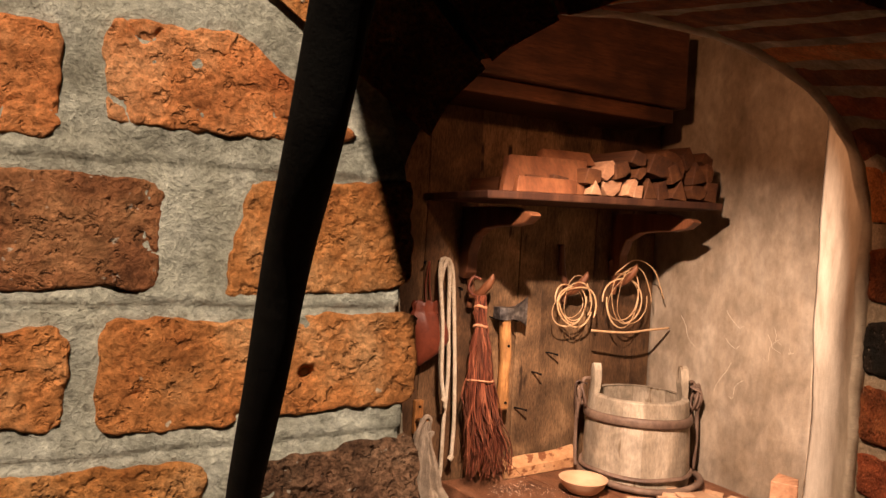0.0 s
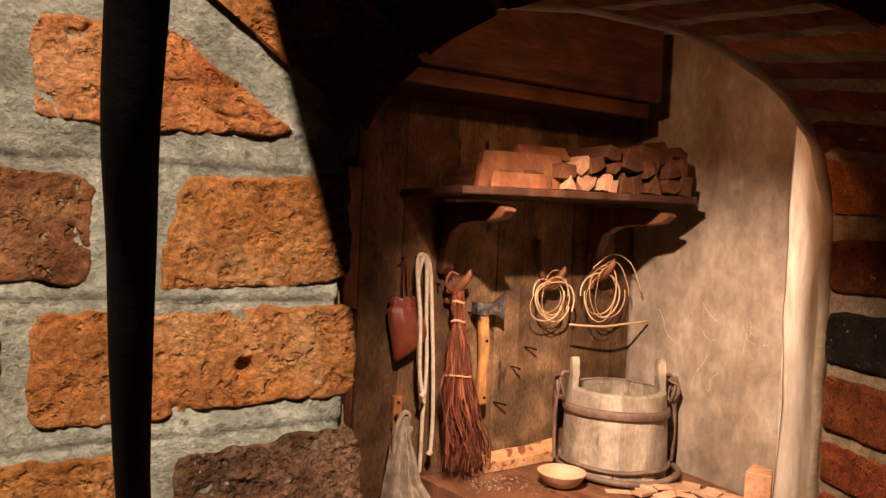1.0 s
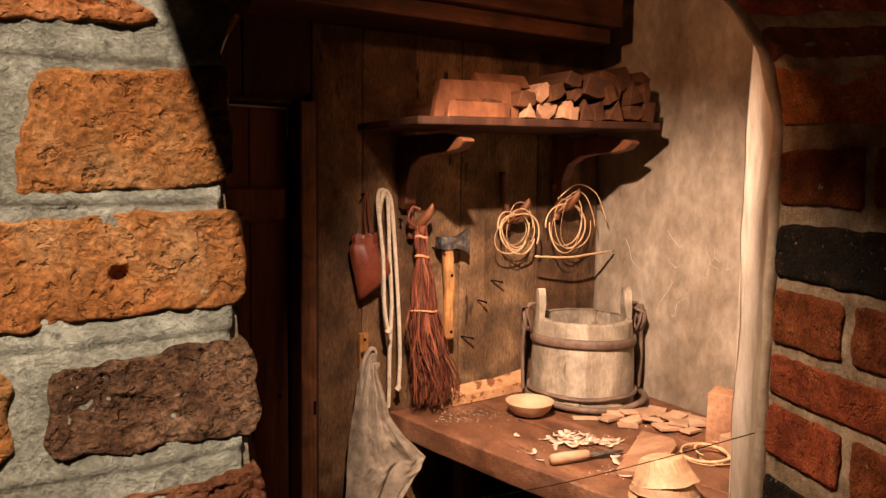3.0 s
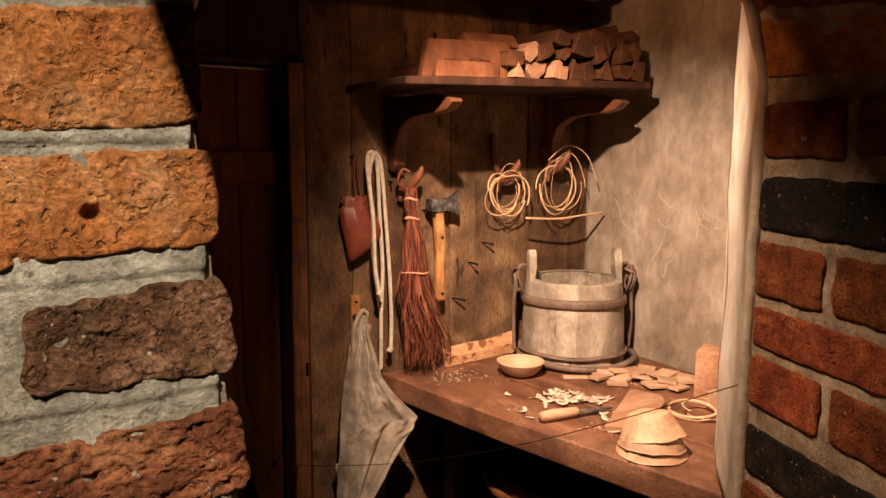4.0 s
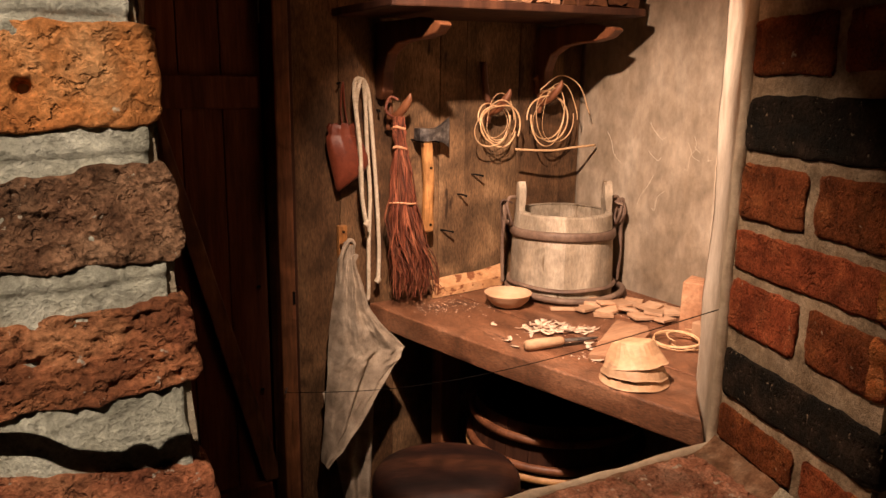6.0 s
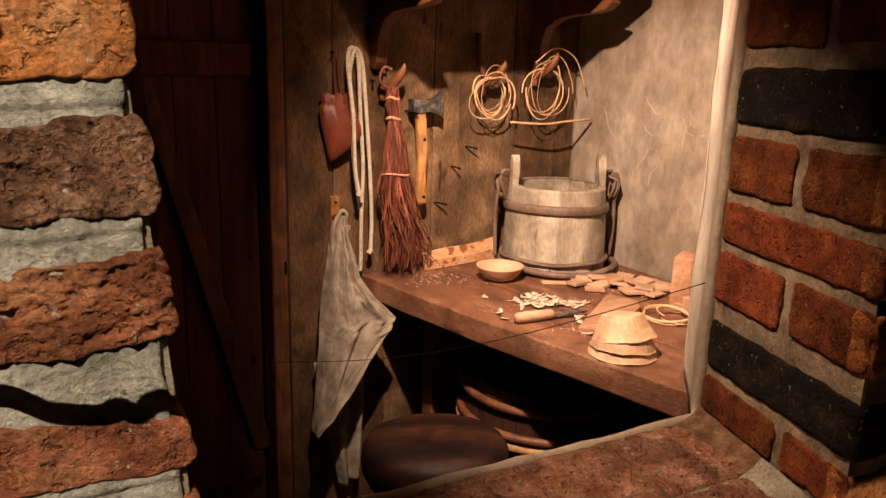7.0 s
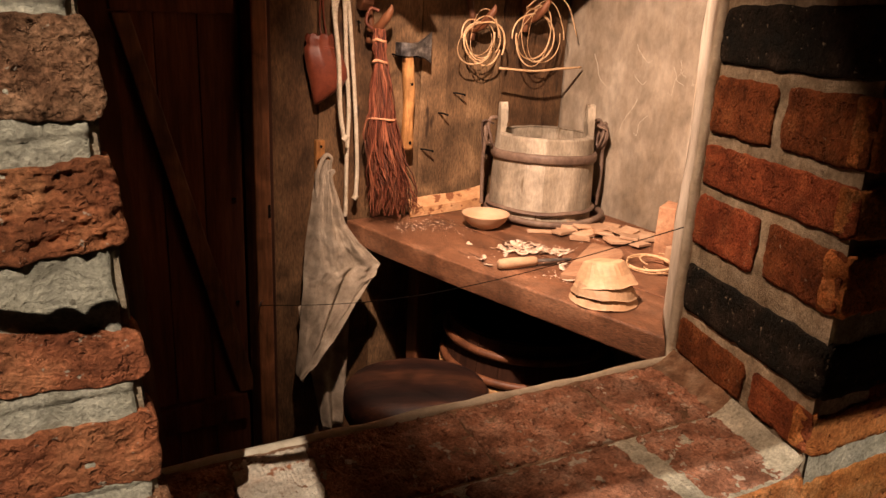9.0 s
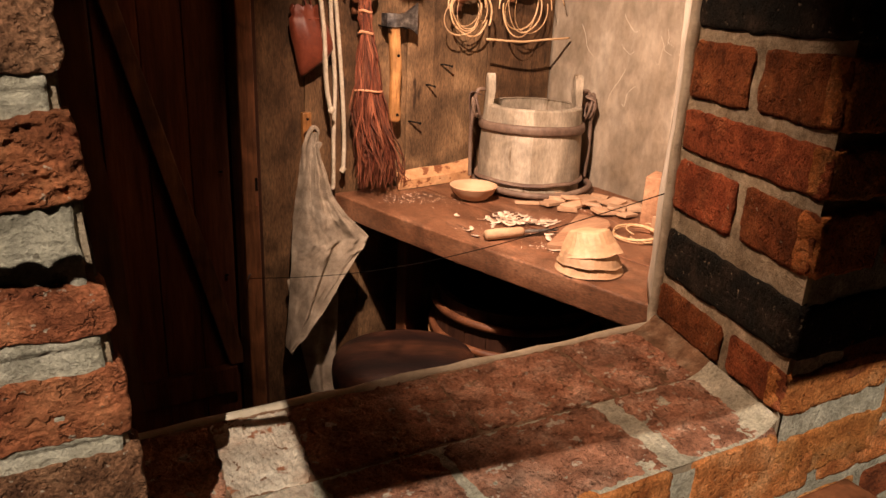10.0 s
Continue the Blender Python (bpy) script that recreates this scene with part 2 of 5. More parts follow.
# ---- mesh helpers ----


def mesh_of(bm, name, material, smooth=False):
    bmesh.ops.recalc_face_normals(bm, faces=bm.faces[:]) if len(bm.faces) < 6000 else None
    me = bpy.data.meshes.new(name)
    bm.to_mesh(me)
    bm.free()
    me.materials.append(material)
    if smooth:
        me.polygons.foreach_set("use_smooth", [True] * len(me.polygons))
    return me


def part(name, bm, material, parent=None, label="", smooth=False):
    ob = new(name, bm if isinstance(bm, bpy.types.Mesh) else mesh_of(bm, name, material, smooth))
    ob.parent = parent
    if label:
        ob["label"] = label
    return ob


def thing(name, place, label, category, group="", kind=""):
    ob = new(name)
    ob.empty_display_size = 0.05
    ob.location = place
    return tagged(ob, label, category, group, kind)


def under(ob, bm):
    """Shift world-placed geometry into the frame of the thing it belongs to."""
    bmesh.ops.translate(bm, vec=-ob.location, verts=bm.verts[:])
    return bm


def box(x0, y0, z0, x1, y1, z1, bevel=0.003, wob=0.0, seed=0, cuts=0):
    bm = bmesh.new()
    bmesh.ops.create_cube(bm, size=1)
    for v in bm.verts:
        v.co = Vector(((x0, x1)[v.co.x > 0], (y0, y1)[v.co.y > 0], (z0, z1)[v.co.z > 0]))
    if cuts:
        bmesh.ops.subdivide_edges(bm, edges=bm.edges[:], cuts=cuts, use_grid_fill=True)
    if bevel and not cuts:
        bmesh.ops.bevel(bm, geom=bm.edges[:], offset=bevel, segments=2, profile=0.5, affect="EDGES")
    if wob:
        for v in bm.verts:
            v.co += noise.noise_vector(v.co * 9 + Vector((seed, seed * 2.3, 0))) * wob
    return bm


def prism(points, axis, lo, hi, bevel=0.003):
    """A polygon pushed along an axis (0, 1 or 2) from lo to hi; points give the two other coordinates in order."""
    bm = bmesh.new()
    rings = []
    for at in (lo, hi):
        ring = []
        for a, b in points:
            c = [a, b]
            c.insert(axis, at)
            ring.append(bm.verts.new(c))
        rings.append(ring)
    n = len(points)
    bm.faces.new(rings[0])
    bm.faces.new(rings[1][::-1])
    for i in range(n):
        bm.faces.new((rings[0][i], rings[0][(i + 1) % n], rings[1][(i + 1) % n], rings[1][i]))
    bmesh.ops.recalc_face_normals(bm, faces=bm.faces[:])
    if bevel:
        bmesh.ops.bevel(bm, geom=bm.edges[:], offset=bevel, segments=2, profile=0.5, affect="EDGES")
    return bm


def tube(points, radius, sides=8, closed=False, bm=None, flat=1.0):
    """A round bar along points; radius is one number or one for each point."""
    bm = bm or bmesh.new()
    pts = [Vector(p) for p in points]
    n = len(pts)
    rings, up = [], None
    for i, p in enumerate(pts):
        a = pts[(i + 1) % n] if closed or i < n - 1 else p
        b = pts[i - 1] if closed or i > 0 else p
        way = (a - b).normalized()
        if up is None:
            up = way.orthogonal().normalized()
        up = (up - way * up.dot(way)).normalized()
        side = way.cross(up)
        r = radius[i] if isinstance(radius, (list, tuple)) else radius
        rings.append([bm.verts.new(p + (up * math.cos(k * math.tau / sides) * flat + side * math.sin(k * math.tau / sides)) * r)
                      for k in range(sides)])
    for i in range(n if closed else n - 1):
        r0, r1 = rings[i], rings[(i + 1) % n]
        for k in range(sides):
            bm.faces.new((r0[k], r0[(k + 1) % sides], r1[(k + 1) % sides], r1[k]))
    if not closed:
        bm.faces.new(rings[0][::-1])
        bm.faces.new(rings[-1])
    return bm


def lathe(profile, centre, sides=48, bm=None, squash=1.0):
    """Turns (radius, z) pairs about a vertical axis; closed where the radius is 0."""
    bm = bm or bmesh.new()
    cx, cy, cz = centre
    rings = []
    for r, z in profile:
        if r < 1e-6:
            rings.append([bm.verts.new((cx, cy, cz + z))])
        else:
            rings.append([bm.verts.new((cx + r * math.cos(k * math.tau / sides), cy + squash * r * math.sin(k * math.tau / sides), cz + z))
                          for k in range(sides)])
    for a, b in zip(rings, rings[1:]):
        for k in range(sides):
            j = (k + 1) % sides
            if len(a) == 1 and len(b) > 1:
                bm.faces.new((a[0], b[j], b[k]))
            elif len(b) == 1 and len(a) > 1:
                bm.faces.new((a[k], a[j], b[0]))
            elif len(a) > 1:
                bm.faces.new((a[k], a[j], b[j], b[k]))
    return bm


def curve_points(keys, steps=8):
    """Catmull-Rom through the key points."""
    k = [Vector(p) for p in keys]
    k = [2 * k[0] - k[1]] + k + [2 * k[-1] - k[-2]]
    out = []
    for a, b, c, d in zip(k, k[1:], k[2:], k[3:]):
        for i in range(steps):
            t = i / steps
            out.append(0.5 * (2 * b + (c - a) * t + (2 * a - 5 * b + 4 * c - d) * t * t + (3 * b - a - 3 * c + d) * t ** 3))
    return out + [k[-2]]


def fbm(p, octaves=4):
    return noise.fractal(p, 0.9, 2.1, octaves)


def block_mesh(place, quad, nx, ny, depth, rough, seed, proud=0.0, edge=0.006, wander=0.003, craggy=0.0, dents=()):
    """A weathered brick: quad holds the corners (a, b) of its face, bottom left first, anticlockwise;
    place(a, b, h) gives the world place h metres out of the wall."""
    (a0, b0), (a1, b1), (a2, b2), (a3, b3) = quad
    wide = math.hypot(a1 - a0, b1 - b0)
    high = math.hypot(a3 - a0, b3 - b0)
    off = Vector((seed * 1.7, seed * 0.9, seed * 2.3))
    verts, faces = [], []
    for j in range(ny + 1):
        t = j / ny
        for i in range(nx + 1):
            s = i / nx
            a = (a0 * (1 - s) + a1 * s) * (1 - t) + (a3 * (1 - s) + a2 * s) * t
            b = (b0 * (1 - s) + b1 * s) * (1 - t) + (b3 * (1 - s) + b2 * s) * t
            q = Vector((a, b, 0)) + off
            rim = min(s, 1 - s) * wide, min(t, 1 - t) * high
            near = min(rim)
            pull = max(0.0, 1 - near / 0.02)
            w = noise.noise_vector(q * 38) * wander * 1.3 + noise.noise_vector(q * 110) * wander * 0.7
            a += w.x * pull
            b += w.y * pull
            # round the corners of the face
            cx, cy = max(0.0, 0.008 - rim[0]), max(0.0, 0.008 - rim[1])
            if cx and cy:
                k = 0.3 * min(cx, cy)
                a += k * (1 if s < 0.5 else -1)
                b += k * (1 if t < 0.5 else -1)
            h = proud + rough * (0.55 * fbm(q * 22, 3) + 0.80 * fbm(q * 75, 3) + 0.55 * fbm(q * 210, 3))
            if craggy:
                h += craggy * (0.35 - abs(fbm(Vector((q.x * 40 + q.y * 30, q.y * 75 - q.x * 20, 3)), 4)))
            vein = abs(noise.noise(q * 27 + Vector((0, 0, 5)) + noise.noise_vector(q * 60) * 0.25))
            if vein < 0.10 and noise.noise(q * 14 + Vector((9, 0, 0))) > 0.26:
                h -= 0.0022 * math.exp(-(vein / 0.030) ** 2)
            h = max(h, 0.0004)
            for da, db, dr, dd in dents:
                h -= dd * math.exp(-((a - da) ** 2 + (b - db) ** 2) / (dr * dr))
            e = edge * (1 + 0.6 * noise.noise(q * 60))
            if near < e:
                h -= e - math.sqrt(max(0.0, e * e - (e - near) ** 2))
            verts.append(place(a, b, h))
    row = nx + 1
    for j in range(ny):
        for i in range(nx):
            k = j * row + i
            faces.append((k, k + 1, k + row + 1, k + row))
    ring = [i for i in range(row)] + [j * row + nx for j in range(1, ny + 1)] + [ny * row + i for i in range(nx - 1, -1, -1)] + [j * row for j in range(ny - 1, 0, -1)]
    base = len(verts)
    zero = place(0, 0, 0)
    out = place(0, 0, 1) - zero
    for k in ring:
        verts.append(verts[k] - out * depth)
    m = len(ring)
    for k in range(m):
        faces.append((ring[(k + 1) % m], ring[k], base + k, base + (k + 1) % m))
    me = bpy.data.meshes.new("brick")
    me.from_pydata([tuple(v) for v in verts], [], faces)
    me.polygons.foreach_set("use_smooth", [True] * len(me.polygons))
    me.update()
    return me

# ---- structure ----
SILL = 0.82


def left_arris(z):
    return 0.148 + max(0.0, 1.48 - z) * 0.075


def opening(back, grow=0.0, bottom=SILL, side=8, top=32):
    """The outline (u, z) of the opening, from the left foot over the arch and back along the sill."""
    if back:
        c, a, zs, rise, power = 0.590, 0.395, 1.46, 0.262, 2.4
    else:
        c, a, zs, rise, power = 0.525, 0.377, 1.46, 0.194, 2.0
    a, rise = a + grow, rise + grow
    pts = []
    for i in range(side):
        z = bottom - grow + (zs - bottom + grow) * i / side
        pts.append(((0.165 if back else left_arris(z)) - grow, z))
    for i in range(top + 1):
        w = math.pi * (1 - i / top)
        cs, sn = math.cos(w), math.sin(w)
        pts.append((c + a * math.copysign(abs(cs) ** (2 / power), cs), zs + rise * abs(sn) ** (2 / power)))
    for i in range(1, side + 1):
        pts.append((c + a, zs + (bottom - grow - zs) * i / side))
    for i in range(1, side):
        k = i / side
        pts.append((c + a + (((0.165 if back else left_arris(bottom)) - grow) - c - a) * k, bottom - grow))
    return pts


def front_wall():
    bm = bmesh.new()
    front = opening(False, 0.003)
    back = opening(True, 0.003)
    mid = (0.55, 1.2)
    outer = []
    for u, z in front:
        du, dz = u - mid[0], z - mid[1]
        k = min((2.6 if du > 0 else 2.4) / max(abs(du), 1e-6), (3.0 if dz > 0 else 1.2) / max(abs(dz), 1e-6))
        outer.append((mid[0] + du * k, mid[1] + dz * k))
    rings = [[bm.verts.new(wl(u, d, z)) for u, z in pts] for pts, d in ((outer, 0.006), (front, 0.006), (back, 0.304), (outer, 0.304))]
    n = len(front)
    for a, b in ((0, 1), (1, 2), (2, 3)):
        for i in range(n):
            j = (i + 1) % n
            bm.faces.new((rings[a][i], rings[a][j], rings[b][j], rings[b][i]))
    wall = tagged(part("wall_front", bm, BROWNM), "thick old brick wall pierced by an arched opening", "wall", kind="structure")
    return wall


wall_front = front_wall()


def plaster_edge():
    """The worn lime edge along the inner rim of the opening."""
    pts = [wl(u, 0.309, z) for u, z in opening(True, 0.004, side=22, top=60)]
    radii = [0.0100 + 0.004 * noise.noise(p * 17) for p in pts]
    pts = [p + noise.noise_vector(p * 23) * 0.003 for p in pts]
    tagged(part("trim", tube(pts, radii, 8, True), RIMLIME, smooth=True), "worn whitewashed plaster edge round the arched opening", "trim", kind="structure")


plaster_edge()


def wavy_sheet(corners, nx, ny, amp, freq):
    """A four-cornered sheet, gently uneven."""
    p0, p1, p2, p3 = [Vector(c) for c in corners]
    n = (p1 - p0).cross(p3 - p0).normalized()
    bm = bmesh.new()
    grid = []
    for j in range(ny + 1):
        for i in range(nx + 1):
            s, t = i / nx, j / ny
            p = (p0 * (1 - s) + p1 * s) * (1 - t) + (p3 * (1 - s) + p2 * s) * t
            grid.append(bm.verts.new(p + n * amp * (noise.noise(p * freq) + 0.4 * noise.noise(p * freq * 3))))
    for j in range(ny):
        for i in range(nx):
            k = j * (nx + 1) + i
            bm.faces.new((grid[k], grid[k + 1], grid[k + nx + 2], grid[k + nx + 1]))
    return bm


def thick(bm, normal, depth):
    """Give an open sheet a back."""
    geom = bmesh.ops.extrude_face_region(bm, geom=bm.faces[:])
    bmesh.ops.translate(bm, vec=Vector(normal) * depth, verts=[v for v in geom["geom"] if isinstance(v, bmesh.types.BMVert)])
    return bm


# the plastered splay that widens the opening into the room, and its turn on the other side
P0, P1 = wl(0.983, 0.305, 0), wl(1.294, 0.632, 0)
splay = thick(wavy_sheet(((P0.x, P0.y, 0.752), (P1.x, P1.y, 0.752), (P1.x, P1.y, 2.34), (P0.x, P0.y, 2.34)), 14, 60, 0.007, 6), (0.75, -0.66, 0), 0.1)
tagged(part("wall_splay", splay, WHITEWASH, smooth=True), "whitewashed plaster splay beside the arched opening", "wall", kind="structure")
tagged(part("wall_inner_east", box(P1.x + 0.004, P1.y - 0.2, 0.752, 1.768, P1.y + 0.004, 2.34, 0), PLASTER), "plastered inner face of the front wall", "wall", kind="structure")
tagged(part("wall_east", thick(wavy_sheet(((1.77, -1.3, 0), (1.77, 0.02, 0), (1.77, 0.02, 2.34), (1.77, -1.3, 2.34)), 40, 50, 0.006, 4), (1, 0, 0), 0.15), PLASTER, smooth=True),
       "uneven scratched lime plaster wall behind the workbench", "wall", kind="structure")
tagged(part("wall_west", box(-0.60, -1.1, 0, -0.50, 0.1, 2.34, 0), DARKPAINT), "plain dark side wall of the workshop", "wall", kind="structure")
tagged(part("wall_north", box(-0.6, 0.034, 0, 1.92, 0.12, 2.34, 0), DARKW), "dark timber backing of the plank wall", "wall", kind="structure")
tagged(part("ceiling", box(-0.6, -1.25, 2.345, 1.92, 0.12, 2.42, 0), DARKW), "dark boarded ceiling of the workshop", "ceiling", kind="structure")
tagged(part("floor", box(-3.2, -5.2, -0.1, 3.6, 0.12, 0.0, 0), EARTH), "dark worn floor", "floor", kind="structure")
# the passage in which the viewer stands
tagged(part("wall_south", box(-3.2, -5.2, 0, 3.6, -5.1, 4.2, 0), DARKPAINT), "dark painted passage wall", "wall", kind="structure")
tagged(part("wall_passage_west", box(-3.2, -5.1, 0, -3.1, -1.3, 4.2, 0), DARKPAINT), "dark painted passage wall", "wall", kind="structure")
tagged(part("wall_passage_east", box(3.5, -5.1, 0, 3.6, -1.3, 4.2, 0), DARKPAINT), "dark painted passage wall", "wall", kind="structure")
tagged(part("ceiling_passage", box(-3.2, -5.2, 4.2, 3.6, -1.0, 4.3, 0), DARKPAINT), "dark painted passage ceiling", "ceiling", kind="structure")
# an unseen blocker, added under the passage ceiling behind the viewer; its lower edge and slanting end cut the spot's
# beam
light_blocker = prism([(-0.226, 2.157), (0.08, 2.124), (2.6, 2.0), (2.6, 4.2), (-0.885, 4.2)], 1, -1.04, -1.0, 0)
bmesh.ops.transform(light_blocker, matrix=FRONT, verts=light_blocker.verts[:])
tagged(part("bulkhead", light_blocker, DARKPAINT), "unseen dark blocker under the passage ceiling, added to cut the spot beam", "bulkhead", kind="structure")


def plank_wall():
    """Upright boards of the back wall, above the door too."""
    wall = thing("wall_planks", (0, 0, 0), "aged upright wooden planks, middle boards coloured paler for the beam, dark over the door", "wall", kind="structure")
    edges = [0.760, 0.905, 1.070, 1.225, 1.315, 1.511, 1.688, 1.766]
    for i, (a, b) in enumerate(zip(edges, edges[1:])):
        part("plank", box(a + 0.0007, 0.0 - 0.0015 * (i % 2), 0.0, b - 0.0007, 0.03, 2.34, 0.0022), PLANKLIT if i in (2, 3, 4) else PLANK, wall)
    for a, b, z in ((0.25, 0.41, 1.61), (0.41, 0.575, 1.61), (0.575, 0.757, 1.61), (-0.5, -0.2, 0), (-0.2, 0.248, 0)):
        part("plank", box(a + 0.0015, -0.004, z, b - 0.0015, 0.03, 2.34, 0.004), DARKW, wall)
    return wall


plank_wall()


def plank_door():
    d = thing("plank_door", (0.53, -0.01, 0.0), "dark red-brown ledged and braced plank door, shut", "door", kind="structure")
    for a, b in ((0.385, 0.487), (0.487, 0.588), (0.588, 0.688)):
        part("board", under(d, box(a + 0.0004, -0.012, 0.03, b - 0.001, 0.018, 1.588, 0.003)), DOORW, d)
    for z0, z1, x0 in ((1.305, 1.385, 0.39), (0.20, 0.28, 0.39)):
        part("ledge", under(d, box(x0, -0.042, z0, 0.672, -0.0125, z1, 0.004)), DOORW, d)
    brace = prism([(0.392, 1.300), (0.432, 1.300), (0.690, 0.330), (0.690, 0.285), (0.652, 0.285)], 1, -0.040, -0.0125, 0.004)
    part("brace", under(d, brace), BRACEW, d, "worn brown diagonal brace")
    # pale strips stand in for light seen through the door's gaps
    part("lit_gap", under(d, box(0.40, -0.004, 1.5885, 0.690, 0.012, 1.594, 0)), WHITEWASH, d, "pale strip standing for the light in the gap above the door")
    part("lit_gap", under(d, box(0.6885, -0.006, 1.515, 0.6925, 0.010, 1.588, 0)), WHITEWASH, d, "pale strip standing for the light in the gap beside the door")
    for z in (0.55, 0.84):
        part("nail", under(d, lathe([(0, 0), (0.006, 0.001), (0.005, 0.004), (0, 0.005)], (0.66, -0.02, z), 10)), IRON, d)
    return d


plank_door()


def door_frame():
    f = thing("door_frame", (0.72, -0.03, 0), "dark wooden door post with worn notches", "door frame", kind="structure")
    part("post", under(f, box(0.696, -0.088, 0.0, 0.738, 0.0, 1.605, 0.005, 0.002, 3)), BRACEW, f)
    part("rebate", under(f, box(0.739, -0.05, 0.0, 0.7585, 0.0, 1.63, 0.003)), DARKW, f)
    for z in (0.93, 0.80, 0.76):
        part("strike", under(f, box(0.7275, -0.0895, z, 0.7345, -0.0883, z + 0.035, 0)), REDW if z != 0.80 else IRON, f)
    part("head", under(f, box(0.25, -0.03, 1.6, 0.695, 0.0, 1.612, 0.002)), DARKW, f)
    part("post", under(f, box(0.300, -0.075, 0.0, 0.372, 0.0, 1.60, 0.005, 0.002, 5)), DARKW, f)
    part("pin", under(f, tube([(0.706, -0.084, 0.570), (0.688, -0.120, 0.572)], 0.0022, 8)), STEEL, f)
    return f


door_frame()
tagged(part("ceiling_beam", box(-0.5, -0.24, 1.862, 1.625, -0.006, 2.10, 0.008, 0.003, 2), BEAMW), "red-brown timber beam across the top of the plank wall", "beam", kind="structure")
tagged(part("beam_rail", box(-0.5, -0.215, 1.815, 1.60, -0.006, 1.858, 0.006, 0.002, 8), BEAMW), "dark moulded rail under the beam", "rail", kind="structure")
tagged(part("jamb_post", box(0.10, -1.105, 0.0, 0.215, -1.03, 1.62, 0.006, 0.004, 4), DARKW), "dark timber post behind the brick jamb", "post", kind="structure")


def jamb_board():
    """A waney-edged board that lines the back of the jamb."""
    pts = [(0.11, 0.35)]
    for k in range(41):
        z = 0.35 + 1.2 * k / 40
        pts.append((0.226 - 0.050 * (z - 0.75) + 0.004 * noise.noise(Vector((0, z * 9, 2))) + 0.002 * noise.noise(Vector((0, z * 30, 5))), z))
    pts.append((0.11, 1.55))
    bm = prism(pts, 1, 0.317, 0.338, 0)
    bmesh.ops.transform(bm, matrix=FRONT, verts=bm.verts[:])
    tagged(part("jamb_board", bm, BRACEW), "brown waney-edged board lining the back of the brick jamb", "board", kind="structure")


jamb_board()


def scratches():
    """Pale scratches across the plaster, hugging its waves."""
    rnd = random.Random(12)
    for k in range(11):
        y, z = -0.42 + rnd.gauss(0, 0.14), 1.10 + rnd.gauss(0, 0.13)
        dy, dz = rnd.uniform(-0.05, 0.05), rnd.uniform(-0.07, 0.07)
        pts = []
        for p in curve_points([(1.77, y, z), (1.77, y + dy * 0.5 + 0.01, z + dz * 0.4), (1.77, y + dy, z + dz), (1.77, y + dy * 1.4, z + dz * 1.2 + 0.015)], 12):
            pts.append((p.x + 0.006 * (noise.noise(p * 4) + 0.4 * noise.noise(p * 12)) - 0.0001, p.y, p.z))
        part("scratch", tube(pts, rnd.uniform(0.0004, 0.0007), 4), WHITEWASH, EAST)


EAST = bpy.data.objects["wall_east"]
scratches()

# ---- things ----


def workbench():
    t = thing("workbench", (1.4, -0.6, 0.0), "thick worn red-brown wooden workbench along the plaster wall", "workbench")
    # the open edge runs a little aslant
    edge = [(0.985, -0.012), (1.015, -0.20), (1.072, -0.50), (1.147, -0.82), (1.197, -1.04)]
    joints = (0.0, 0.34, 0.68, 1.0)
    for k, (s0, s1) in enumerate(zip(joints, joints[1:])):
        bm = bmesh.new()
        rows = []
        for x, y in edge:
            a, b = x + (1.764 - x) * s0, x + (1.764 - x) * s1
            rows.append([bm.verts.new((xx, y, z)) for xx, z in ((a + 0.001, 0.686), (b - 0.001, 0.686), (b - 0.001, 0.75), (a + 0.001, 0.75))])
        for r0, r1 in zip(rows, rows[1:]):
            for i in range(4):
                j = (i + 1) % 4
                bm.faces.new((r0[i], r0[j], r1[j], r1[i]))
        bm.faces.new(rows[0])
        bm.faces.new(rows[-1][::-1])
        bmesh.ops.recalc_face_normals(bm, faces=bm.faces[:])
        sharp = [e for e in bm.edges if len(e.link_faces) == 2 and e.calc_face_angle() > 0.6]
        bmesh.ops.bevel(bm, geom=sharp, offset=0.006 if k == 0 else 0.002, segments=3, profile=0.5, affect="EDGES")
        part("top_board", under(t, bm), TABLEW, t)
    for x, y in ((1.19, -0.11), (1.70, -0.10), (1.70, -0.95), (1.27, -0.95)):
        part("leg", under(t, box(x - 0.03, y - 0.03, 0.0, x + 0.03, y + 0.03, 0.685, 0.004)), REDW, t)
    return t


workbench()


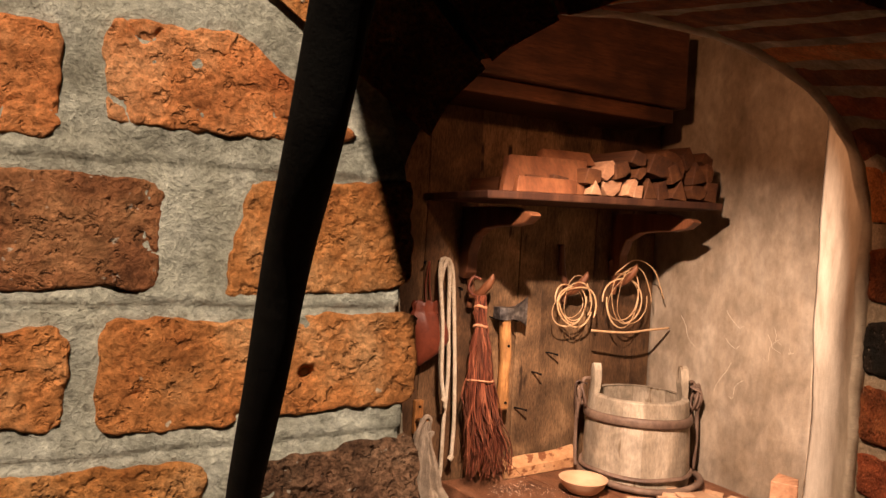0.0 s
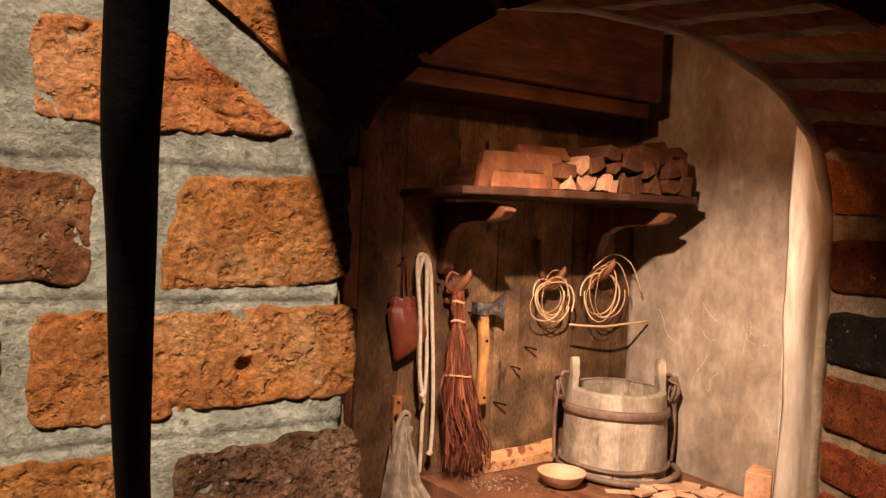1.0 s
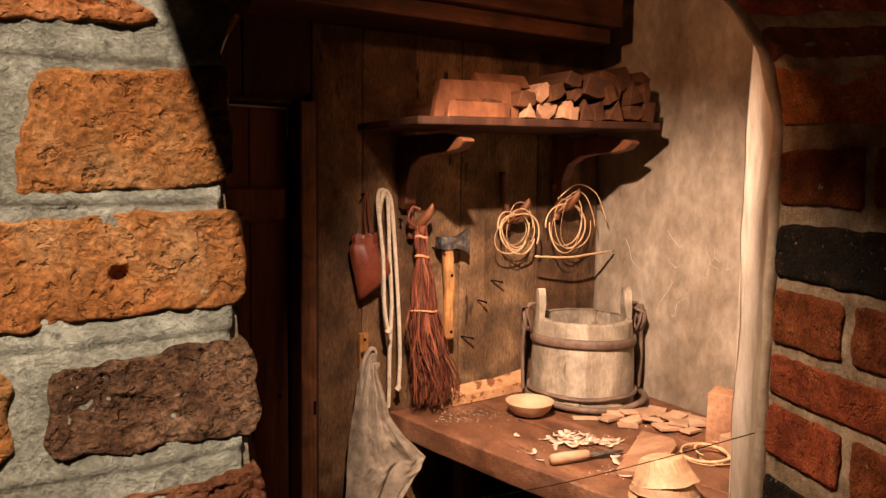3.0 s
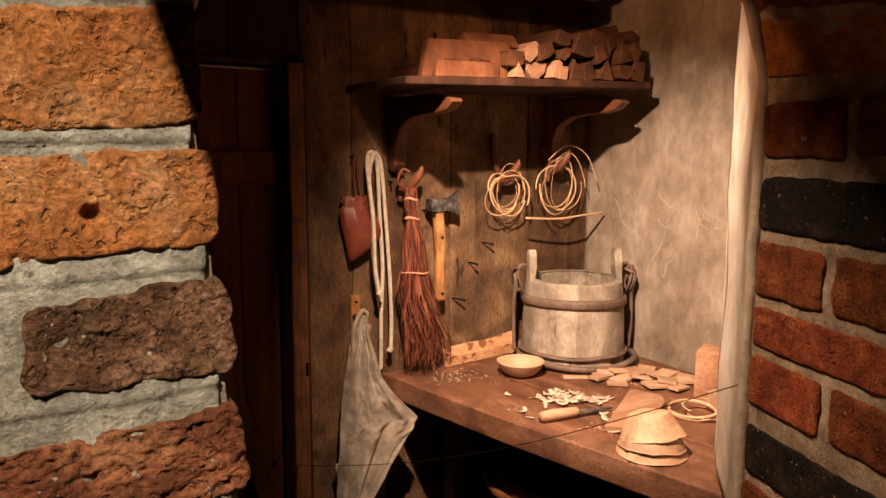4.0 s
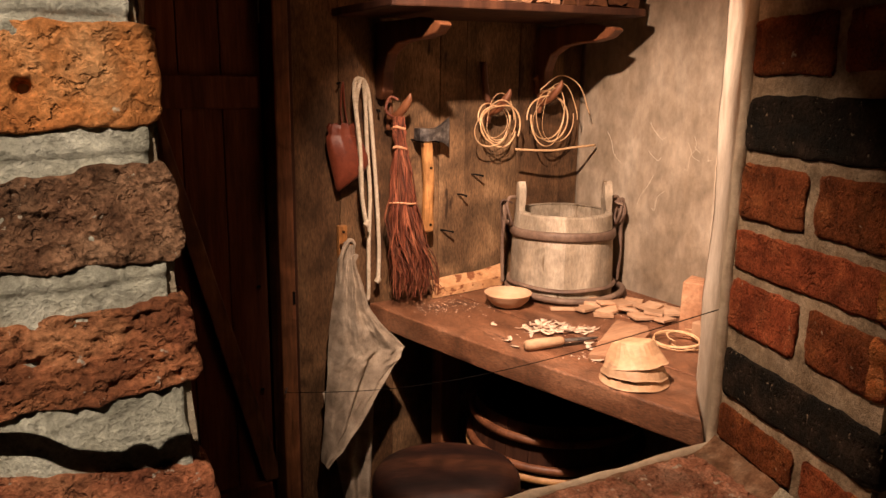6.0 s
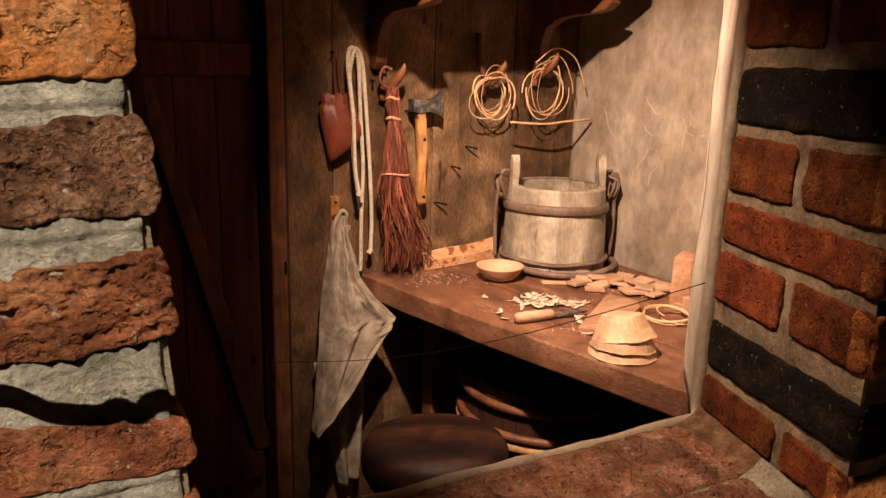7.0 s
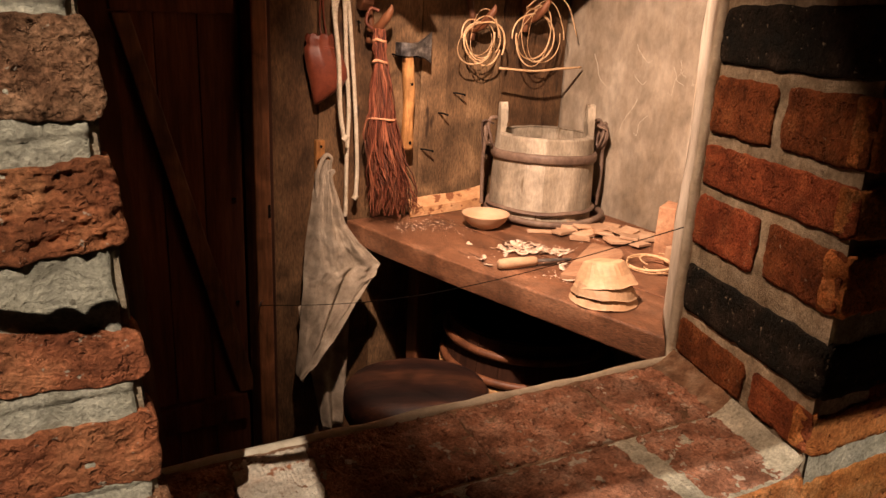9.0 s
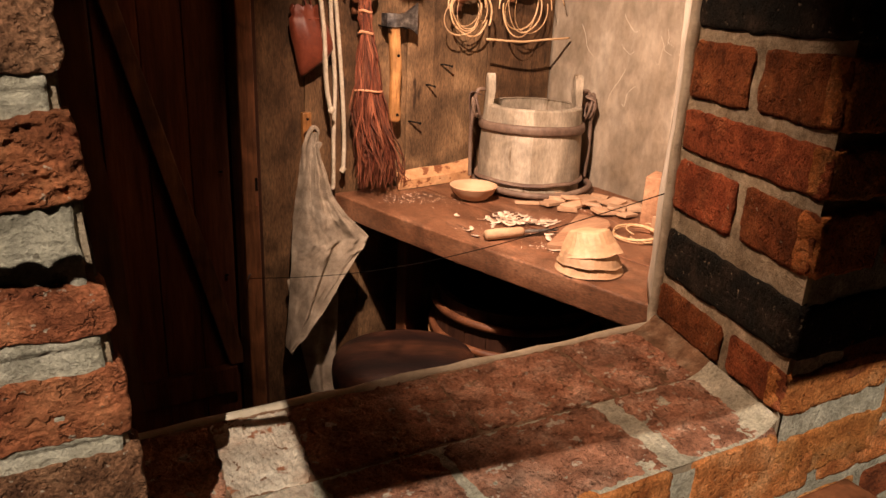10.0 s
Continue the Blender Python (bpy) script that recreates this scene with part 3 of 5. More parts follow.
def bucket(cx, cy, z0):
    b = thing("bucket", (cx, cy, z0), "weathered grey staved wooden bucket with withe hoops and two upright ears", "bucket")
    n, r0, r1, tall = 16, 0.156, 0.145, 0.248
    for k in range(n):
        a0, a1 = k * math.tau / n + 0.0012, (k + 1) * math.tau / n - 0.0012
        ear = k in (5, 13)
        bm = bmesh.new()
        rows = []
        heights = [0.0, 0.003, 0.06, 0.12, 0.17, 0.21, tall - 0.004, tall + random.uniform(-0.002, 0.002)] + ([0.285, 0.310, 0.333] if ear else [])
        for z in heights:
            r = r0 + (r1 - r0) * min(z / tall, 1) + (0.003 * math.sin(z / tall * math.pi) if z < tall else 0)
            if z in (0.0, ) or (not ear and z > tall - 0.003):
                r -= 0.003
            squeeze = 1.0 if z <= tall + 0.01 else {0.285: 0.90, 0.310: 0.80, 0.333: 0.42}[z]
            deep = 0.016 if z <= tall + 0.01 else 0.022
            m, h = (a0 + a1) / 2, (a1 - a0) / 2 * squeeze
            ring = []
            for rr, aa in ((r, m - h), (r * 1.006, m - h / 2), (r * 1.008, m), (r * 1.006, m + h / 2), (r, m + h), (r - deep, m + h), (r - deep, m - h)):
                slant = 0.30 * (aa - m) if z > 0.30 else 0.0
                ring.append(bm.verts.new((rr * math.cos(aa), rr * math.sin(aa), z + slant * r)))
            rows.append(ring)
        for q0, q1 in zip(rows, rows[1:]):
            for i in range(7):
                j = (i + 1) % 7
                bm.faces.new((q0[i], q0[j], q1[j], q1[i]))
        bm.faces.new(rows[0][::-1])
        bm.faces.new(rows[-1])
        part("stave", bm, GREYW, b)
    part("bottom", lathe([(0, 0.02), (0.140, 0.02), (0.140, 0.035), (0, 0.035)], (0, 0, 0), 32), GREYW, b)
    # a broad split hoop near the rim, its joint lapped, and one that has slipped to the foot
    bm = bmesh.new()
    rings = []
    for k in range(64):
        a = k * math.tau / 64
        zc, lap = 0.190 + 0.0025 * math.sin(a * 2 + 1), 0.002 * (1 if k % 64 < 7 else 0)
        rings.append([bm.verts.new(((0.150 + dr + lap) * math.cos(a), (0.150 + dr + lap) * math.sin(a), zc + dz)) for dr, dz in ((0.0, -0.014), (0.007, -0.014), (0.0105, -0.008), (0.0105, 0.004), (0.007, 0.012), (0.0, 0.013))])
    for k in range(64):
        p, q = rings[k], rings[(k + 1) % 64]
        for i in range(6):
            j = (i + 1) % 6
            bm.faces.new((p[i], p[j], q[j], q[i]))
    part("hoop", bm, HOOPW, b, smooth=True)
    ring = [(0.177 * math.cos(a) + 0.006, 0.177 * math.sin(a) - 0.012, 0.011 + 0.003 * math.sin(3 * a)) for a in [k * math.tau / 64 for k in range(64)]]
    part("hoop", tube(ring, 0.0098, 10, True), HOOPW, b, "slipped hoop lying round the foot", smooth=True)
    foot = [((0.1625 + 0.001 * math.sin(9 * a)) * math.cos(a), (0.1625 + 0.001 * math.sin(9 * a)) * math.sin(a), 0.036 + 0.0015 * math.sin(5 * a)) for a in [k * math.tau / 64 for k in range(64)]]
    part("foot_groove", tube(foot, 0.0065, 8, True, flat=0.35), HOOPW, b, "worn dark band where the lower hoop sat", smooth=True)
    for turn, ang in ((1, 13.5), (-1, 5.5)):
        a = ang * math.tau / n
        c, sn = math.cos(a), math.sin(a)

        def at(out, along, z):
            return Vector((c * out - sn * along, sn * out + c * along, z))

        for k, (o, w0, h0) in enumerate(((0.170, 0.020, 0.034), (0.176, 0.014, 0.028))):
            loop = [at(o + 0.010 * math.cos(w + k), w0 * math.sin(w) * turn, 0.236 + h0 * math.cos(w)) for w in [i * math.tau / 24 for i in range(24)]]
            part("ear_ring", tube(loop, 0.0042, 8, True), HOOPW, b, "twisted withe ring", True)
        strand = curve_points([at(0.150, 0.0, 0.288), at(0.172, 0.012, 0.285), at(0.180, 0.008, 0.24), at(0.186, 0.004, 0.18), at(0.184, -0.004, 0.11), at(0.182, -0.002, 0.05), at(0.180, 0.0, 0.026)])
        part("handle_end", tube(strand, 0.0058, 8), HOOPW, b, "bent withe handle hanging down", True)
        for k in range(5):
            knot = curve_points([at(0.160, 0.006 * k - 0.012, 0.272), at(0.184 + 0.003 * k, 0.010 * k - 0.020, 0.262 + 0.004 * k), at(0.190, 0.006 * k - 0.016, 0.240 - 0.010 * k), at(0.182, 0.004 * k - 0.006, 0.215 - 0.012 * k)], 4)
            part("withe_end", tube(knot, 0.0024, 6), HOOPW, b, "frayed twisted withe end", True)
    b.rotation_euler = (0, 0, radians(31))
    return b


bucket(1.562, -0.178, 0.7565)


def bowl(name, cx, cy, z0, r, h, label, tilt=(0, 0), up=True):
    t = thing(name, (cx, cy, z0), label, "bowl")
    prof = [(0, 0), (r * 0.42, 0.0), (r * 0.62, h * 0.14), (r * 0.84, h * 0.50), (r * 0.97, h * 0.92), (r, h), (r * 0.965, h), (r * 0.8, h * 0.52), (r * 0.58, h * 0.22), (0, h * 0.12)]
    bm = lathe(prof if up else [(a, h - b) for a, b in prof], (0, 0, 0), 56)
    part("body", bm, BOWLW, t, smooth=True)
    t.rotation_euler = (radians(tilt[0]), radians(tilt[1]), 0)
    return t


bowl("bowl", 1.318, -0.238, 0.751, 0.069, 0.042, "small pale turned wooden bowl standing on the workbench")


def rough_bowl(cx, cy, z0, r, h, tilt, label, seed):
    t = thing("carved_bowl", (cx, cy, z0), label, "bowl", "stack of carved bowls")
    prof = [(0, h), (r * 0.50, h * 0.99), (r * 0.60, h * 0.93), (r * 0.82, h * 0.45), (r * 0.97, h * 0.05), (r, 0), (r * 0.93, 0.001), (r * 0.78, h * 0.42), (r * 0.5, h * 0.86), (0, h * 0.88)]
    bm = lathe(prof, (0, 0, 0), 30)
    for v in bm.verts:
        v.co += noise.noise_vector(v.co * 34 + Vector((seed, 0, 0))) * 0.004
    part("body", bm, CARVED, t)
    t.rotation_euler = (radians(tilt[0]), radians(tilt[1]), radians(seed * 40))
    return t


rough_bowl(1.226, -0.824, 0.7525, 0.075, 0.050, (0, 0), "roughly carved pale wooden bowl lying upside down on the workbench", 1)
rough_bowl(1.227, -0.823, 0.7665, 0.072, 0.050, (3, 5), "roughly carved pale wooden bowl stacked upside down on another", 2)
rough_bowl(1.233, -0.818, 0.784, 0.070, 0.054, (7, 11), "roughly carved pale wooden bowl tilted on top of the stack", 3)


def carving_knife():
    t = thing("carving_knife", (1.22, -0.58, 0.751), "carving knife with pale wooden handle and dark blade", "knife")
    ax = Vector((0.99, -0.14, 0)).normalized()
    hp = [(Vector((1.128, -0.565, 0.765)) + ax * s) for s in (0, 0.006, 0.03, 0.06, 0.085, 0.100, 0.106)]
    part("handle", under(t, tube(hp, [0.008, 0.0125, 0.0138, 0.013, 0.012, 0.0115, 0.009], 14)), CARVED, t, smooth=True)
    base = Vector((1.128, -0.565, 0.765)) + ax * 0.104
    side = Vector((-ax.y, ax.x, 0))
    bm = bmesh.new()
    outline = [(0, -0.009), (0.06, -0.010), (0.095, -0.006), (0.108, 0.004), (0.06, 0.010), (0, 0.008)]
    rows = [[bm.verts.new(base + ax * a + side * b + Vector((0, 0, z - 0.05 * a))) for a, b in outline] for z in (-0.0012, 0.0012)]
    bm.faces.new(rows[0][::-1])
    bm.faces.new(rows[1])
    for i in range(6):
        j = (i + 1) % 6
        bm.faces.new((rows[0][i], rows[0][j], rows[1][j], rows[1][i]))
    part("blade", under(t, bm), STEEL, t, "dark forged blade")
    return t


carving_knife()


def shaving(x, y, z, seed):
    rnd = random.Random(seed)
    t = thing("wood_shaving", (x, y, z), "curled pale wood shaving on the workbench", "wood shaving", "shavings by the knife")
    bm = bmesh.new()
    long, wide, curl = rnd.uniform(0.018, 0.045), rnd.uniform(0.008, 0.019), rnd.uniform(0.2, 1.6)
    rows = []
    for i in range(8):
        s = i / 7
        a = curl * (s - 0.5)
        r = long / curl
        p = Vector((r * math.sin(a), 0, r * (1 - math.cos(a)) + 0.0008))
        w = wide * (0.45 + 0.55 * math.sin(math.pi * min(1, s + 0.15)))
        rows.append([bm.verts.new(p + Vector((0, k * w + 0.003 * math.sin(5 * s + seed), h))) for k, h in ((-0.5, 0), (0.5, 0.001), (0.5, 0.0018), (-0.5, 0.0008))])
    for a, b in zip(rows, rows[1:]):
        for i in range(4):
            j = (i + 1) % 4
            bm.faces.new((a[i], a[j], b[j], b[i]))
    bm.faces.new(rows[0])
    bm.faces.new(rows[-1][::-1])
    part("curl", bm, SHAVE, t, smooth=True)
    t.rotation_euler = (rnd.uniform(-0.25, 0.25), rnd.uniform(-0.1, 0.1), rnd.uniform(0, 6.3))
    return t


rnd = random.Random(5)
for k in range(64):
    g = rnd.gauss(0, 0.040), rnd.gauss(0, 0.020)
    ax = Vector((1.285, -0.470)) + Vector((0.80, -0.60)) * g[0] + Vector((0.6, 0.8)) * g[1]
    shaving(ax.x, ax.y, 0.752 + max(0, 0.010 - abs(g[0]) * 0.15) * rnd.random(), k)
for k, (x, y) in enumerate(((1.133, -0.485), (1.140, -0.490), (1.125, -0.53), (1.262, -0.665), (1.275, -0.640), (1.235, -0.700), (1.300, -0.60))):
    shaving(x, y, 0.752, 100 + k)


def chip(x, y, z, lx, ly, h, turn, tilt=0.0, lean=0.0, label="split chip of pale wood on the workbench", name="wood_chip"):
    t = thing(name, (x, y, z), label, "wood chip", "wood chips on the bench")
    bm = box(-lx / 2, -ly / 2, 0, lx / 2, ly / 2, h * 0.7, 0.0007, 0.0012, x * 30)
    part("block", bm, PALEW, t)
    t.rotation_euler = (radians(tilt), radians(lean), radians(turn))
    return t


chip(1.432, -0.345, 0.751, 0.070, 0.022, 0.008, -30, label="thin sawn strip of pale wood on the workbench")
for x, y, z, lx, ly, h, a, ti, le in (
        (1.50, -0.385, 0.754, 0.10, 0.035, 0.012, 12, 0, 4), (1.545, -0.36, 0.758, 0.075, 0.05, 0.014, 30, 6, 0), (1.53, -0.43, 0.754, 0.07, 0.04, 0.012, 5, 3, -4),
        (1.575, -0.45, 0.760, 0.06, 0.055, 0.010, 55, 8, 5), (1.605, -0.395, 0.756, 0.10, 0.03, 0.010, -35, 4, 0), (1.64, -0.45, 0.757, 0.085, 0.035, 0.010, -50, 0, 6),
        (1.565, -0.52, 0.756, 0.065, 0.05, 0.012, -15, 0, 3), (1.61, -0.52, 0.762, 0.07, 0.05, 0.011, 40, 5, 5), (1.665, -0.52, 0.756, 0.07, 0.05, 0.012, 65, 0, 0),
        (1.49, -0.45, 0.753, 0.055, 0.03, 0.010, -40, 0, 0), (1.69, -0.46, 0.755, 0.05, 0.04, 0.010, 20, 0, 3), (1.545, -0.40, 0.768, 0.05, 0.03, 0.008, -10, 4, 6),
        (1.585, -0.42, 0.767, 0.070, 0.042, 0.009, 70, -6, 4), (1.635, -0.485, 0.766, 0.065, 0.045, 0.009, 15, 5, -5), (1.52, -0.355, 0.753, 0.06, 0.03, 0.010, -25, 0, 0),
        (1.70, -0.52, 0.756, 0.075, 0.03, 0.010, -60, 0, 5), (1.655, -0.40, 0.756, 0.05, 0.05, 0.010, 35, 4, 0), (1.60, -0.57, 0.756, 0.06, 0.03, 0.010, 10, 0, 4)):
    chip(x, y, z, lx, ly, h, a, ti, le)


def sawdust():
    """Crumbs and dust of wood strewn over the bench."""
    rnd = random.Random(31)
    bm = bmesh.new()
    spots = [((1.16, -0.14), 0.045, 130), ((1.23, -0.20), 0.06, 60), ((1.27, -0.50), 0.07, 90), ((1.24, -0.66), 0.03, 40), ((1.56, -0.46), 0.07, 60)]
    for (x, y), wide, count in spots:
        for k in range(count):
            px, py, r = x + rnd.gauss(0, wide), y + rnd.gauss(0, wide * 0.7), rnd.uniform(0.0006, 0.0022)
            if px < 1.02 - 0.2 * (py + 0.05) or py > -0.02:
                continue
            turn = rnd.uniform(0, 6.3)
            base = [bm.verts.new((px + r * f * math.cos(turn + w), py + r * math.sin(turn + w), 0.7502)) for w, f in ((0, 1.6), (2.1, 1), (4.2, 1))]
            top = bm.verts.new((px, py, 0.7502 + r * 0.8))
            bm.faces.new(base)
            for i in range(3):
                bm.faces.new((base[i], base[(i + 1) % 3], top))
    tagged(part("sawdust", bm, SHAVE), "pale crumbs of wood strewn over the workbench", "sawdust", kind="stuff")


sawdust()


def wedge_board():
    t = thing("wood_wedge", (1.42, -0.64, 0.751), "flat wedge of split pale wood on the workbench", "wood chip")
    bm = prism([(1.221, -0.684), (1.285, -0.745), (1.470, -0.640), (1.500, -0.600), (1.470, -0.520)], 2, 0.7515, 0.766, 0.002)
    part("block", under(t, bm), SPLITW, t)


wedge_board()


def wood_block():
    t = thing("wood_block", (1.60, -0.66, 0.751), "short upright split block of pale wood against the wall", "wood block")
    bm = prism([(1.575, -0.640), (1.605, -0.695), (1.660, -0.66), (1.64, -0.61)], 2, 0.751, 0.885, 0.003)
    for v in bm.verts:
        v.co += noise.noise_vector(v.co * 18) * 0.006
    part("block", under(t, bm), SPLITW, t)
    t2 = thing("wood_block", (1.60, -0.73, 0.751), "low split block of pale wood on the workbench", "wood block")
    part("block", under(t2, box(1.545, -0.745, 0.7515, 1.60, -0.705, 0.80, 0.003, 0.004, 9)), PALEW, t2)


wood_block()


def withe_coil(cx, cy, cz, r, turns, seed, label, upright=True, hang=0.0, name="withe_coil", thin=0.0023):
    wild = 1.0 if upright else 0.4
    rnd = random.Random(seed)
    t = thing(name, (cx, cy, cz), label, "withe coil")
    for k in range(turns):
        rr, ox, oz = r * rnd.uniform(0.72, 1.15), rnd.gauss(0, 0.010), rnd.gauss(0, 0.010)
        ph, sq, ty = rnd.uniform(0, 6.3), rnd.uniform(0.82, 1.0), rnd.gauss(0, 0.008)
        pts = []
        for i in range(44):
            a = ph + (math.tau * 1.06) * i / 44
            e = 1 + wild * (0.09 * math.sin(2 * a + 2.1 * k) + 0.06 * math.sin(3 * a + 1.3 * k))
            p = (ox + rr * sq * e * math.cos(a), ty + 0.010 * math.sin(a + k) + (0.05 * i / 44 - 0.025) * 0.4, oz + rr * e * math.sin(a))
            pts.append(p if upright else (p[0], p[2], max(0.004, 0.012 + p[1] * 0.6)))
        part("withe", tube(pts, thin * rnd.uniform(0.75, 1.25), 6, flat=0.45), WICKER, t, smooth=True)
    return t


withe_coil(1.382, -0.075, 1.266, 0.064, 5, 3, "bundle of peeled withes coiled over a wooden hook")
coil = withe_coil(1.583, -0.075, 1.280, 0.082, 4, 11, "loose coil of peeled withes hung on a wooden hook")
part("stray_end", tube([(p[0] - 1.583, p[1] + 0.075, p[2] - 1.280) for p in curve_points([(1.432, -0.10, 1.186), (1.55, -0.115, 1.180), (1.65, -0.11, 1.186), (1.749, -0.10, 1.190)])], 0.0036, 6), WICKER, coil, smooth=True)
part("stray_end", tube([(p[0] - 1.583, p[1] + 0.075, p[2] - 1.280) for p in curve_points([(1.53, -0.08, 1.36), (1.59, -0.10, 1.404), (1.67, -0.10, 1.375), (1.719, -0.10, 1.285)])], 0.0018, 6), WICKER, coil, smooth=True)
withe_coil(1.500, -0.715, 0.752, 0.058, 3, 21, "small ring of peeled withes lying on the workbench", upright=False, thin=0.0035)


def wall_hook(x, z, seed, top):
    t = thing("hook", (x, -0.02, z), "forked branch used as a wall hook", "hook")
    part("stem", under(t, tube(curve_points([(x - 0.02, -0.015, z + top), (x - 0.012, -0.018, z + 0.05), (x, -0.022, z), (x - 0.004, -0.02, z - 0.05)], 5), 0.010, 10)), REDW, t, smooth=True)
    part("prong", under(t, tube(curve_points([(x - 0.004, -0.02, z - 0.02), (x + 0.006, -0.06, z - 0.005), (x + 0.022, -0.085, z + 0.030), (x + 0.026, -0.092, z + 0.052)], 5), [0.012] * 10 + [0.010, 0.009, 0.008, 0.006, 0.004, 0.002], 10)), REDW, t, smooth=True)
    return t


wall_hook(1.385, 1.310, 1, 0.13)
wall_hook(1.580, 1.340, 2, 0.06)
wall_hook(1.050, 1.295, 3, 0.05)


def shelf():
    s = thing("shelf", (1.25, -0.18, 1.54), "dark wooden shelf on two carved brackets", "shelf")
    bm = prism([(0.884, -0.008), (0.884, -0.35), (0.96, -0.362), (1.665, -0.362), (1.69, -0.30), (1.69, -0.008)], 2, 1.542, 1.562, 0.004)
    for v in bm.verts:
        v.co.z += 0.022 * (v.co.x - 0.9) / 0.8
    part("board", under(s, bm), DARKW, s)
    prof = [(-0.004, 1.530), (-0.004, 1.330), (-0.030, 1.325), (-0.050, 1.345), (-0.052, 1.40), (-0.075, 1.445), (-0.13, 1.470), (-0.20, 1.477), (-0.265, 1.478), (-0.318, 1.486), (-0.348, 1.506), (-0.336, 1.514), (-0.29, 1.520), (-0.25, 1.529)]
    for x, dz in ((1.030, 0.003), (1.585, 0.018)):
        b = prism(prof, 0, x - 0.017, x + 0.017, 0.004)
        for v in b.verts:
            v.co.z += dz
        part("bracket", under(s, b), REDW, s, "curved carved bracket")
    return s


shelf()


def split_log(x, z, r, kind, seed, turn=0.0, in_beam=False):
    rnd = random.Random(seed)
    y = -0.205 + rnd.uniform(-0.014, 0.014)
    t = thing("split_log", (x, y, z), "pale billet of split firewood on the shelf, coloured as lit by the spot" if in_beam else "dry red-brown billet of split firewood on the shelf", "firewood", "firewood on the shelf")
    sect = {
        "round": [(-r * 0.55, r * 0.1), (0.1 * r, 0), (r * 0.75, r * 0.35), (r * 1.0, r * 1.0), (r * 0.3, r * 1.25), (-r * 0.7, r * 1.2), (-r, r * 0.8)],
        "wedge": [(-r * 0.9, 0), (r * 0.9, 0), (r * 0.55, r * 0.8), (-r * 0.1, r * 1.9)],
        "leaf": [(-r * 0.5, 0), (r * 0.3, 0), (r * 0.9, r * 1.0), (r * 0.75, r * 2.0), (r * 0.1, r * 2.2), (-r * 0.4, r * 1.3)],
        "block": [(-r, r * 0.1), (0.1 * r, 0), (r, r * 0.25), (r * 0.85, r * 1.25), (-r * 0.6, r * 1.35)],
        "tile": [(-r * 0.8, 0), (r * 0.8, 0), (r * 0.9, r * 1.9), (-r * 0.5, r * 1.8)],
    }[kind]
    bm = prism(sect, 1, -0.13, 0.13, 0.0025)
    for v in bm.verts:
        v.co += noise.noise_vector(v.co * 16 + Vector((seed, 0, 0))) * 0.004
    # pale wood carries the beam's light on part of the row
    part("billet", bm, SPLITW if in_beam else BILLET, t)
    t.rotation_euler = (0, radians(turn), rnd.uniform(-0.07, 0.07))
    return t


def shelf_top(x):
    return 1.563 + 0.022 * (x - 0.9) / 0.8


for k, (x, up, r, kind, turn) in enumerate((
        (1.156, 0.002, 0.015, "wedge", 0), (1.207, 0.002, 0.021, "wedge", 0), (1.283, 0.002, 0.036, "round", -8), (1.334, 0.003, 0.022, "leaf", 10), (1.366, 0.002, 0.018, "tile", 3),
        (1.413, 0.002, 0.030, "wedge", -6), (1.465, 0.002, 0.026, "tile", -22), (1.520, 0.002, 0.032, "wedge", 8), (1.578, 0.002, 0.034, "round", 0), (1.640, 0.003, 0.030, "tile", 6),
        (1.252, 0.046, 0.026, "leaf", 24), (1.312, 0.052, 0.030, "block", -20), (1.362, 0.050, 0.022, "leaf", 18), (1.432, 0.060, 0.046, "block", 6), (1.494, 0.052, 0.026, "tile", -28),
        (1.540, 0.055, 0.028, "leaf", -16), (1.590, 0.052, 0.032, "wedge", -12), (1.636, 0.060, 0.024, "leaf", -26), (1.20, 0.030, 0.030, "block", 0), (1.10, 0.003, 0.034, "block", 4),
        (1.03, 0.003, 0.032, "block", -5), (1.350, 0.088, 0.028, "block", 10), (1.500, 0.095, 0.034, "round", 14), (1.565, 0.098, 0.028, "tile", -35), (1.618, 0.104, 0.026, "block", 20))):
    split_log(x, shelf_top(x) + up, r, kind, k, turn, k < 5 or k == 10)


def shelf_slab(x0, x1, skew, section, label):
    t = thing("wood_slab", ((x0 + x1) / 2, -0.25, section[0][1]), label, "firewood")
    bm = prism(section, 0, x0, x1, 0.003)
    for v in bm.verts:
        v.co.x += skew * (v.co.z - section[0][1]) / 0.05
        v.co += noise.noise_vector(v.co * 14) * 0.003
        v.co.z += 0.0275 * (v.co.x - x0)
    part("slab", under(t, bm), REDW, t)


shelf_slab(0.960, 1.140, 0.020, [(-0.360, 1.564), (-0.336, 1.564), (-0.322, 1.600), (-0.340, 1.604)], "low split slab of red-brown wood lying on the shelf")
shelf_slab(0.935, 1.185, 0.024, [(-0.335, 1.564), (-0.312, 1.564), (-0.262, 1.654), (-0.286, 1.660)], "broad split slab of red-brown wood leaning on the firewood")
shelf_slab(1.105, 1.262, 0.016, [(-0.285, 1.652), (-0.250, 1.650), (-0.205, 1.682), (-0.235, 1.692)], "small split slab of red-brown wood on top of the firewood")


